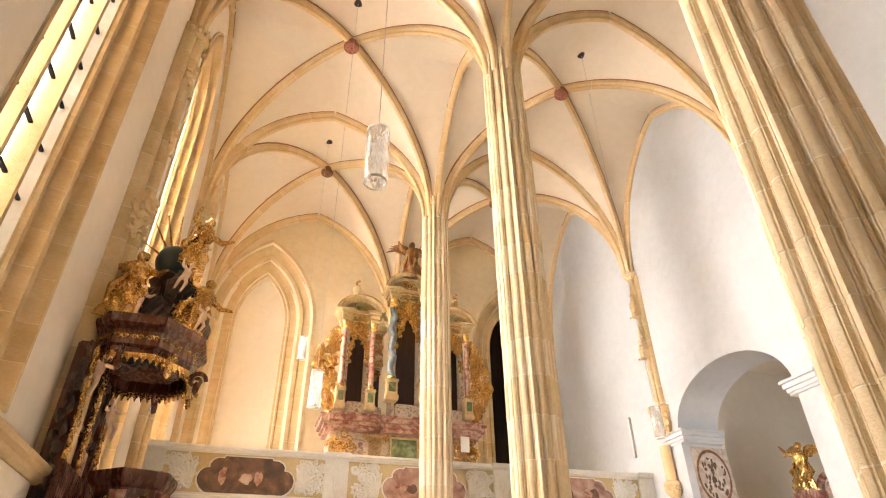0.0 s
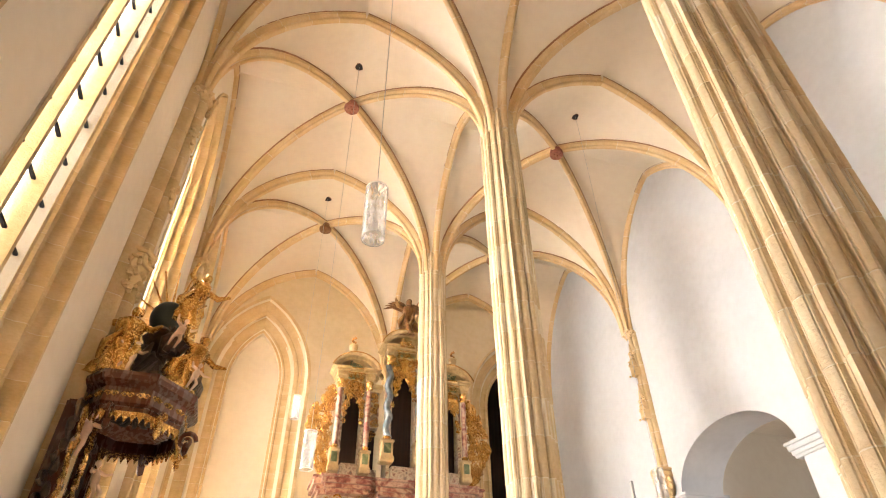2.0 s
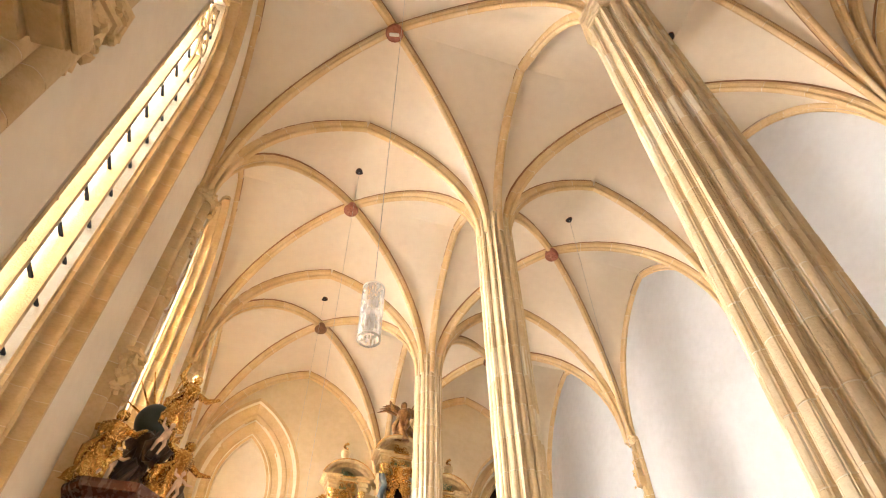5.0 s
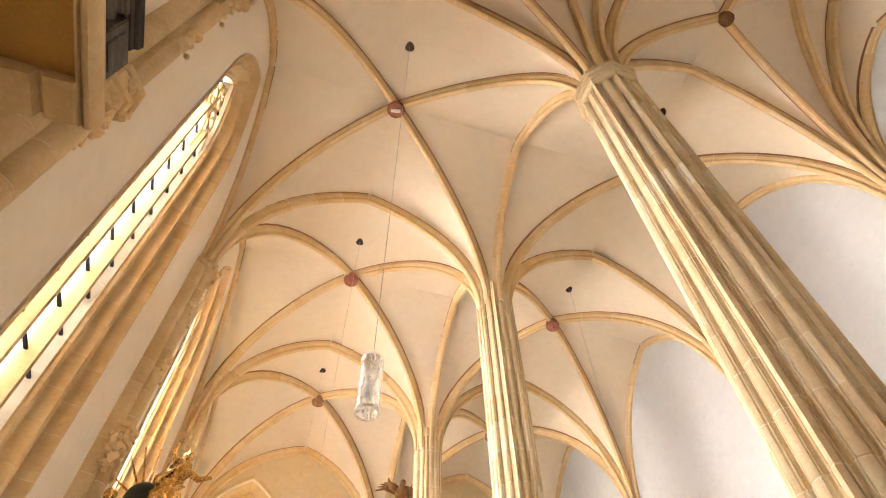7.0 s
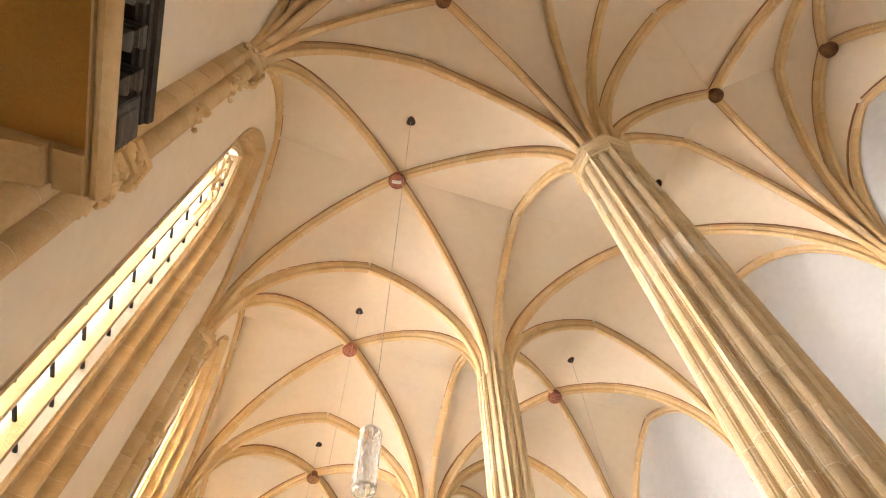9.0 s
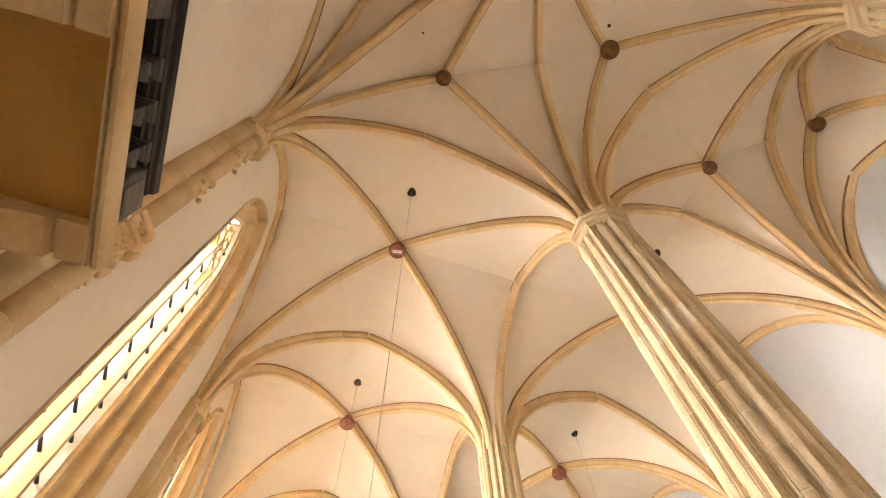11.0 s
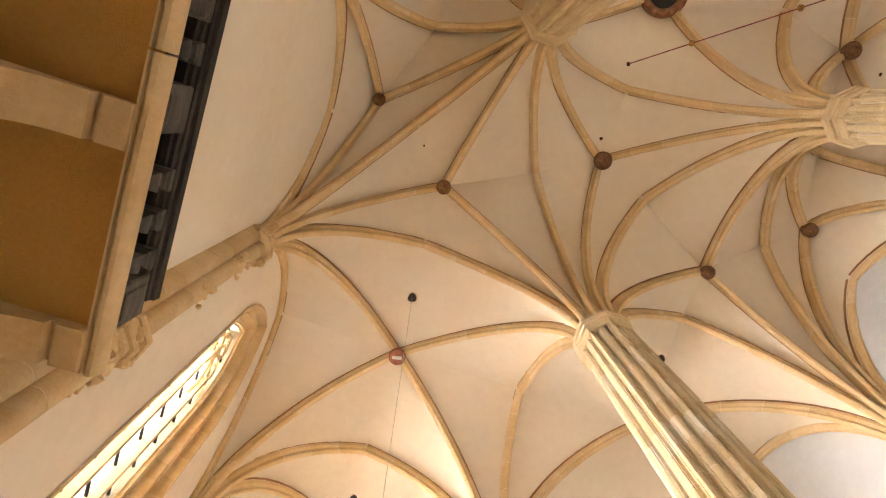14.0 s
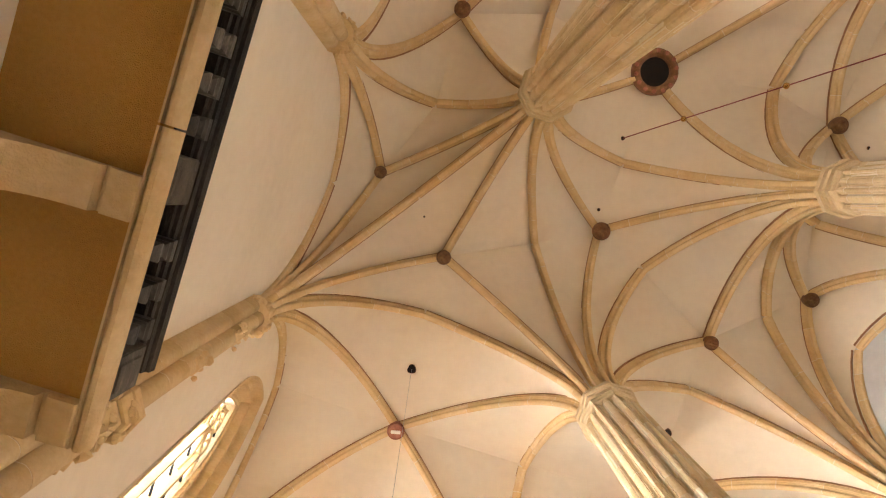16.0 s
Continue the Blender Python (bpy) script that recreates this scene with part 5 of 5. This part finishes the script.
bm = bmesh.new()
slab(bm, 1.85, 5.75, OY + 0.1, OY + 1.0, 3.92, 6.25)
part("lower_case", bm, GREYMARBLE, organ, "grey marbled lower case")
bm = bmesh.new()
for o, z0, z1 in ((0.0, 6.05, 6.15), (0.06, 6.15, 6.25), (0.14, 6.25, 6.38), (0.18, 6.38, 6.44)):
    slab(bm, 1.72 - o, 5.88 + o, OY - o, OY + 1.0, z0, z1)
    for c, w in ((2.42, 0.52), (3.8, 0.62), (5.18, 0.52)):
        slab(bm, c - w - o, c + w + o, OY - 0.18 - o, OY + 0.3, z0 + 0.002, z1 + 0.002)
part("lower_cornice", bm, REDMARBLE, organ, "rose marbled lower cornice")
# grille, green panels and pilasters of the lower case
for c, w, mt, lab in ((3.02, 0.16, GOLD, "gilded lattice grille"), (3.8, 0.34, GREENMARBLE, "green marbled panel"), (4.58, 0.16, GOLD, "gilded lattice grille")):
    bm = bmesh.new()
    if mt is GOLD:
        for k in range(-7, 8):
            for s in (-1, 1):
                tube(bm, [(c + s * (-w) + 0, OY + 0.06, 5.15 + 0.09 * (k + 3)), (c + s * w, OY + 0.06, 5.15 + 0.09 * (k + 3) + 2 * w)], 0.007, 4)
        bmesh.ops.bisect_plane(bm, geom=list(bm.verts) + list(bm.edges) + list(bm.faces), plane_co=(0, 0, 5.95), plane_no=(0, 0, 1), clear_outer=True)
        bmesh.ops.bisect_plane(bm, geom=list(bm.verts) + list(bm.edges) + list(bm.faces), plane_co=(0, 0, 5.05), plane_no=(0, 0, -1), clear_outer=True)
    else:
        slab(bm, c - w, c + w, OY + 0.04, OY + 0.1, 5.0, 5.95)
    part("panel", bm, mt, organ, lab)
    bm = bmesh.new()
    for x0, x1, z0, z1 in ((c - w - 0.05, c - w, 5.0, 6.0), (c + w, c + w + 0.05, 5.0, 6.0), (c - w, c + w, 5.95, 6.0)):
        slab(bm, x0, x1, OY + 0.02, OY + 0.1, z0, z1)
    part("panel_frame", bm, CREAMPAINT, organ)
for x in (2.78, 3.27, 4.33, 4.82):
    bm = bmesh.new()
    slab(bm, x - 0.07, x + 0.07, OY, OY + 0.12, 4.8, 5.85)
    part("pilaster", bm, GREYMARBLE, organ)
    bm = bmesh.new()
    ornament(bm, x - 0.06, x + 0.06, 5.85, 6.02, OY, 0.045, 6, int(x * 9))
    part("pilaster_capital", bm, GOLD, organ)
for c, s in ((2.15, -1), (5.45, 1)):
    bm = bmesh.new()
    ornament(bm, c - 0.28, c + 0.28, 5.5, 5.98, OY, 0.10, 26, int(c * 5), 0.14)
    scroll(bm, (c + s * 0.2, OY - 0.08, 5.62), 0.2, 0.05, 1.4, None, s)
    part("gilt_bracket", bm, GOLD, organ, "gilded openwork bracket carving")


def column(x, z0, z1, r, mat, y, twist=False):
    cm = Matrix.Translation((x, y, 0))
    bm = bmesh.new()
    h = z1 - z0
    if twist:
        pts, n = [], 40
        for i in range(n + 1):
            a = 6.2832 * 3.5 * i / n
            pts.append((x + 0.045 * math.cos(a), y + 0.045 * math.sin(a), z0 + h * i / n))
        tube(bm, pts, [r * (0.92 - 0.12 * i / n) for i in range(n + 1)], 14)
    else:
        lathe(bm, [(r, z0), (r * 1.02, z0 + h * 0.3), (r * 0.84, z1)], 16, cm)
    c = part("column", bm, mat, organ, "twisted blue-grey column" if twist else "rose marbled column")
    bm = bmesh.new()
    lathe(bm, [(r * 1.35, z0 - 0.10), (r * 1.35, z0 - 0.05), (r * 1.1, z0 - 0.02), (r * 1.2, z0 + 0.02), (r, z0 + 0.04)], 14, cm)
    lathe(bm, [(r * 0.85, z1), (r * 1.0, z1 + 0.05), (r * 1.35, z1 + 0.2), (r * 1.5, z1 + 0.22), (r * 1.5, z1 + 0.26)], 14, cm)
    for k in range(10):
        a = 0.628 * k
        blob(bm, (x + r * 1.15 * math.cos(a), y + r * 1.15 * math.sin(a), z1 + 0.08 + 0.07 * (k % 2)), (0.03, 0.03, 0.055), 0.5, k, 1)
    part("capital", bm, GOLD, c, "gilded leaf capital")
    bm = bmesh.new()
    slab(bm, x - r * 1.6, x + r * 1.6, y - r * 1.6, y + r * 1.6, z0 - 0.52, z0 - 0.10, 0.015)
    slab(bm, x - r * 1.9, x + r * 1.9, y - r * 1.9, y + r * 1.9, z0 - 0.14, z0 - 0.08, 0.012)
    slab(bm, x - r * 1.9, x + r * 1.9, y - r * 1.9, y + r * 1.9, z0 - 0.66, z0 - 0.50, 0.02)
    ped = part("pedestal", bm, CREAMPAINT, organ, "cream pedestal with a green field")
    bm = bmesh.new()
    slab(bm, x - r * 1.0, x + r * 1.0, y - r * 1.6 - 0.012, y - r * 1.5, z0 - 0.44, z0 - 0.18, 0.006)
    part("green_field", bm, GREENMARBLE, ped)


def tower(c, w, z0, z1, cols, twist, arch_h, seed, mid=False):
    """One tower of the case: dark slab for the shaded pipe opening with a hanging gilded veil, two columns, entablature
    and curved pediment.
    """
    y = OY - (0.12 if mid else 0.0)
    bm = bmesh.new()
    slab(bm, c - w, c + w, y + 0.45, y + 0.8, 6.44, z1 + 0.1)
    part("pipe_field", bm, PIPEDARK, organ, "empty pipe opening, its shade a dark slab")
    bm = bmesh.new()
    slab(bm, c - w - 0.06, c - w + 0.03, y + 0.1, y + 0.7, 6.44, z1)
    slab(bm, c + w - 0.03, c + w + 0.06, y + 0.1, y + 0.7, 6.44, z1)
    slab(bm, c - w + 0.05, c + w - 0.05, y + 0.0, y + 0.46, 6.44, 6.85, 0.03)
    part("tower_frame", bm, GREYMARBLE, organ, "grey-green marbled tower frame")
    # veil: denser towards the sides, hanging lower there
    bm = bmesh.new()
    rnd = random.Random(seed)
    drop = (z1 - z0) * 0.66
    for i in range(int(230 * w / 0.35)):
        u = rnd.uniform(-1, 1)
        low = z1 - drop * (0.28 + 0.72 * abs(u) ** 1.3)
        z = rnd.uniform(low, z1)
        r = rnd.uniform(0.035, 0.07)
        scroll(bm, (c + u * w * 0.95, y + 0.10 - rnd.uniform(0, 0.10), z), r, r * 0.28, rnd.uniform(0.8, 1.4), pose(0, 0, 0, rnd.uniform(-30, 30), rnd.uniform(0, 360), 0))
        if i % 3 == 0:
            blob(bm, (c + u * w * 0.9, y + 0.06, z), (r * 0.7, 0.03, r), 0.6, i, 1)
    blob(bm, (c, y + 0.02, z1 - drop * 0.12), (w * 0.35, 0.08, drop * 0.14), 0.6, seed, 2)
    part("gilt_veil", bm, GOLD, organ, "gilded openwork veil carving")
    for s in (-1, 1):
        column(c + s * cols, z0, z1 - 0.25, 0.095 if twist else 0.075, BLUEPAINT if twist else REDMARBLE, y, twist)
    # entablature breaking forward over the columns
    bm = bmesh.new()
    for o, za, zb in ((0.0, 0.0, 0.10), (0.03, 0.10, 0.22), (0.09, 0.22, 0.29), (0.15, 0.29, 0.35)):
        slab(bm, c - w - 0.02 - o, c + w + 0.02 + o, y + 0.02 - o, y + 0.7, z1 + za, z1 + zb)
    part("entablature", bm, CREAMPAINT, organ, "cream and blue-green painted entablature")
    for s in (-1, 1):
        bm = bmesh.new()
        for o, za, zb in ((0.0, 0.0, 0.10), (0.025, 0.10, 0.22), (0.07, 0.22, 0.29), (0.11, 0.29, 0.35)):
            slab(bm, c + s * cols - 0.11 - o, c + s * cols + 0.11 + o, y - 0.12 - o, y + 0.5, z1 + za + 0.002, z1 + zb + 0.002)
        part("column_block", bm, CREAMPAINT, organ, "cream block over a column")
    bm = bmesh.new()
    slab(bm, c - w * 0.8, c + w * 0.8, y - 0.01, y + 0.2, z1 + 0.06, z1 + 0.2)
    part("frieze", bm, GREENMARBLE, organ)
    for za, o in ((0.225, 0.095), (0.345, 0.155)):
        bm = bmesh.new()
        tube(bm, [(c - w - 0.02 - o, y + 0.3, z1 + za), (c - w - 0.02 - o, y + 0.02 - o, z1 + za), (c + w + 0.02 + o, y + 0.02 - o, z1 + za), (c + w + 0.02 + o, y + 0.3, z1 + za)], 0.016, 6)
        part("gilt_edge", bm, GOLD, organ, "gilded cornice edge")
    bm = bmesh.new()
    ornament(bm, c - w * 0.7, c + w * 0.7, z1 + 0.02, z1 + 0.2, y - 0.02, 0.05, 14, seed + 8, 0.05)
    part("frieze_carving", bm, GOLD, organ, "gilded frieze leafwork")
    # segmental pediment as a moulded arc
    bm = bmesh.new()
    W = cols + 0.24
    r = (W * W + arch_h * arch_h) / (2 * arch_h)
    half = math.asin(min(1, W / r))
    pts, fr = [], []
    for i in range(17):
        a = -half + 2 * half * i / 16
        pts.append(Vector((c + r * math.sin(a), y, z1 + 0.35 + arch_h - r + r * math.cos(a))))
        fr.append((Vector((math.sin(a), 0, math.cos(a))), Vector((0, 1, 0))))
    sweep(bm, pts, fr, [(-0.10, 0.5), (-0.10, -0.02), (-0.04, -0.06), (-0.02, -0.14), (0.04, -0.18), (0.06, -0.18), (0.06, 0.5)])
    part("pediment", bm, CREAMPAINT, organ, "curved cream pediment")
    bm = bmesh.new()
    tube(bm, [p + f[0] * 0.065 + Vector((0, -0.17, 0)) for p, f in zip(pts, fr)], 0.02, 6)
    part("gilt_edge", bm, GOLD, organ, "gilded pediment edge")
    bm = bmesh.new()
    ornament(bm, c - w * 0.55, c + w * 0.55, z1 + 0.40, z1 + 0.34 + arch_h * 0.55, y + 0.05, 0.06, 12, seed + 3, 0.08)
    part("pediment_carving", bm, GOLD if mid else GREENMARBLE, organ)


tower(2.41, 0.27, 7.25, 9.12, 0.40, False, 0.42, 1)
tower(5.19, 0.27, 7.25, 9.12, 0.40, False, 0.42, 2)
tower(3.80, 0.35, 7.55, 9.95, 0.45, True, 0.50, 3, True)
for c, s in ((2.98, 1), (4.62, -1)):
    # solid slab, dark in place of the narrow opening's shade
    bm = bmesh.new()
    slab(bm, c - 0.16, c + 0.16, OY + 0.5, OY + 0.8, 6.44, 9.0)
    part("pipe_field", bm, PIPEDARK, organ, "narrow empty pipe opening, its shade a dark slab")
    bm = bmesh.new()
    slab(bm, c - 0.2, c + 0.2, OY + 0.3, OY + 0.55, 7.95, 9.1)
    slab(bm, c - 0.2, c + 0.2, OY + 0.2, OY + 0.55, 6.44, 6.8)
    part("link_panel", bm, GREYMARBLE, organ)
    bm = bmesh.new()
    ornament(bm, c - 0.15, c + 0.15, 7.55, 8.95, OY + 0.3, 0.065, 44, int(c * 3), 0.08)
    part("gilt_panel_carving", bm, GOLD, organ, "gilded leafwork between towers")
    bm = bmesh.new()
    slab(bm, c - 0.24, c + 0.24, OY + 0.1, OY + 0.6, 9.0, 9.16)
    scroll(bm, (c, OY + 0.2, 9.4), 0.22, 0.06, 1.3, None, s)
    part("link_scroll", bm, CREAMPAINT, organ)
for s in (-1, 1):
    bm = bmesh.new()
    rnd = random.Random(40 + s)
    for i in range(210):
        z = rnd.uniform(6.5, 8.95)
        f = math.sin(math.pi * (z - 6.4) / 2.7)
        x = OC + s * (1.93 + rnd.uniform(0, 0.62) * f)
        r = rnd.uniform(0.06, 0.11)
        scroll(bm, (x, OY + 0.15 + rnd.uniform(-0.07, 0.07), z), r, r * 0.26, rnd.uniform(0.9, 1.6), pose(0, 0, 0, rnd.uniform(-25, 25), rnd.uniform(0, 360), 0), s)
        if i % 3 == 0:
            blob(bm, (x, OY + 0.12, z), (r * 0.6, 0.05, r * 0.9), 0.6, i, 1)
    part("side_wing", bm, GOLD, organ, "gilded openwork acanthus wing")
for x in (2.28, 5.32):
    t = thing("urn", "small gilded urn on the organ tower", "urn", (x, OY + 0.1, 9.86), "organ urns")
    bm = bmesh.new()
    lathe(bm, [(0.10, -0.02), (0.10, 0.04), (0.04, 0.08), (0.03, 0.16), (0.10, 0.24), (0.13, 0.34), (0.12, 0.40), (0.14, 0.42), (0.07, 0.46), (0.03, 0.5)], 16)
    part("bowl", bm, CREAMPAINT, t)
    bm = bmesh.new()
    for k in range(7):
        blob(bm, (0.05 * math.cos(k), 0.05 * math.sin(k), 0.52 + 0.025 * k), (0.035, 0.035, 0.05), 0.5, k, 1)
    part("flame", bm, GOLD, t)
figure("angel_statue", (3.88, OY, 10.72), 1.42, 5, DARKGILT, "brown gilded winged angel on the organ pediment", 0.85, 40, 0, 9)
bm = bmesh.new()
box(bm, 5.28, 5.52, OY - 0.22, OY - 0.18, 5.68, 6.08, 0.006)
tagged(finish("notice_board", bm, PARAPET), "blank white board on the organ case", "notice board")

# ---- south chapel: fresco, altar ----
fr = thing("jamb_fresco", "faded oval fresco in a painted frame on the arch jamb", "fresco")
bm = bmesh.new()
box(bm, 9.80, 10.80, 11.775, 11.787, 3.6, 5.30)
part("painted_frame", bm, FRESCO, fr)
bm = bmesh.new()
lathe(bm, [(0.40, -0.006), (0.44, 0.006), (0.46, -0.006)], 36, Matrix.Translation((10.3, 11.77, 4.65)) @ pose(0, 0, 0, 90, 0, 0) @ Matrix.Diagonal((1, 1.32, 1, 1)))
part("oval_border", bm, BROWNBOSS, fr)
bm = bmesh.new()
rnd = random.Random(3)
for k in range(46):
    a, q = rnd.uniform(0, 6.28), 0.36 * math.sqrt(rnd.random())
    blob(bm, (10.3 + q * math.cos(a), 11.772, 4.65 + 1.3 * q * math.sin(a)), (rnd.uniform(0.02, 0.05), 0.004, rnd.uniform(0.03, 0.08)), 0.6, k, 1)
part("painted_shapes", bm, PAINTING, fr)
altar = thing("side_altar", "red marbled baroque side altar with gilded carving", "altar", (12.5, 10.6, 0))
bm = bmesh.new()
box(bm, -0.2, 0.9, -1.5, 1.6, 0, 1.0, 0.02)
box(bm, 0.3, 0.9, -1.3, 1.4, 1.0, 4.0, 0.02)
for o, z in ((0.0, 3.75), (0.08, 3.85), (0.14, 3.95)):
    box(bm, 0.25 - o, 0.9, -1.35 - o, 0.6 + o, z, z + 0.1, 0.015)
part("retable", bm, REDMARBLE, altar)
bm = bmesh.new()
for y, f in ((0.35, 1), (-0.9, -1)):
    scroll(bm, (0.3, y, 4.4), 0.34, 0.09, 1.3, pose(0, 0, 0, 0, 0, 90), f)
box(bm, 0.35, 0.7, -0.75, 0.1, 5.0, 5.22, 0.03)
part("upper_scrolls", bm, REDMARBLE, altar)
bm = bmesh.new()
box(bm, -0.25, 0.32, 0.55, 1.05, 3.6, 4.38, 0.03)
part("statue_plinth", bm, REDMARBLE, altar)
bm = bmesh.new()
box(bm, 0.42, 0.62, -0.75, 0.25, 4.05, 5.0, 0.03)
part("upper_panel", bm, GREENMARBLE, altar)
bm = bmesh.new()
for k in range(24):
    rr = 0.05
    scroll(bm, (0.36, -0.6 + 0.9 * ((k * 7) % 24) / 24, 4.3 + 0.035 * k), rr, 0.016, 1.2, pose(0, 0, 0, 0, 40 * k, 90))
for k in range(6):
    blob(bm, (0.5, -0.1 + 0.03 * math.sin(k), 5.25 + 0.06 * k), (0.05, 0.05, 0.06), 0.6, k, 1)
part("gilt_carving", bm, GOLD, altar)
figure("angel_statue", (12.45, 11.4, 4.36), 1.1, -75, GOLD, "gilded winged angel beside the altar top", 0.7, 55, 8, 12)
# strip on the white wall and a narrow red strip at the end wall
t = thing("wall_strip", "slim grey metal strip lamp on the white wall", "wall lamp", (X_RIGHT, 13.62, 5.45))
bm = bmesh.new()
box(bm, -0.05, 0.0, -0.05, 0.05, 0, 1.05, 0.01)
part("housing", bm, STEEL, t)
bm = bmesh.new()
box(bm, -0.062, -0.05, -0.03, 0.03, 0.03, 1.02, 0.004)
part("diffuser", bm, PARAPET, t)
bm = bmesh.new()
box(bm, 9.45, 9.6, Y_END - 0.12, Y_END, 5.2, 7.1, 0.01)
tagged(finish("organ_pipe_box", bm, WALNUT), "tall narrow reddish wooden box at the end wall", "box")
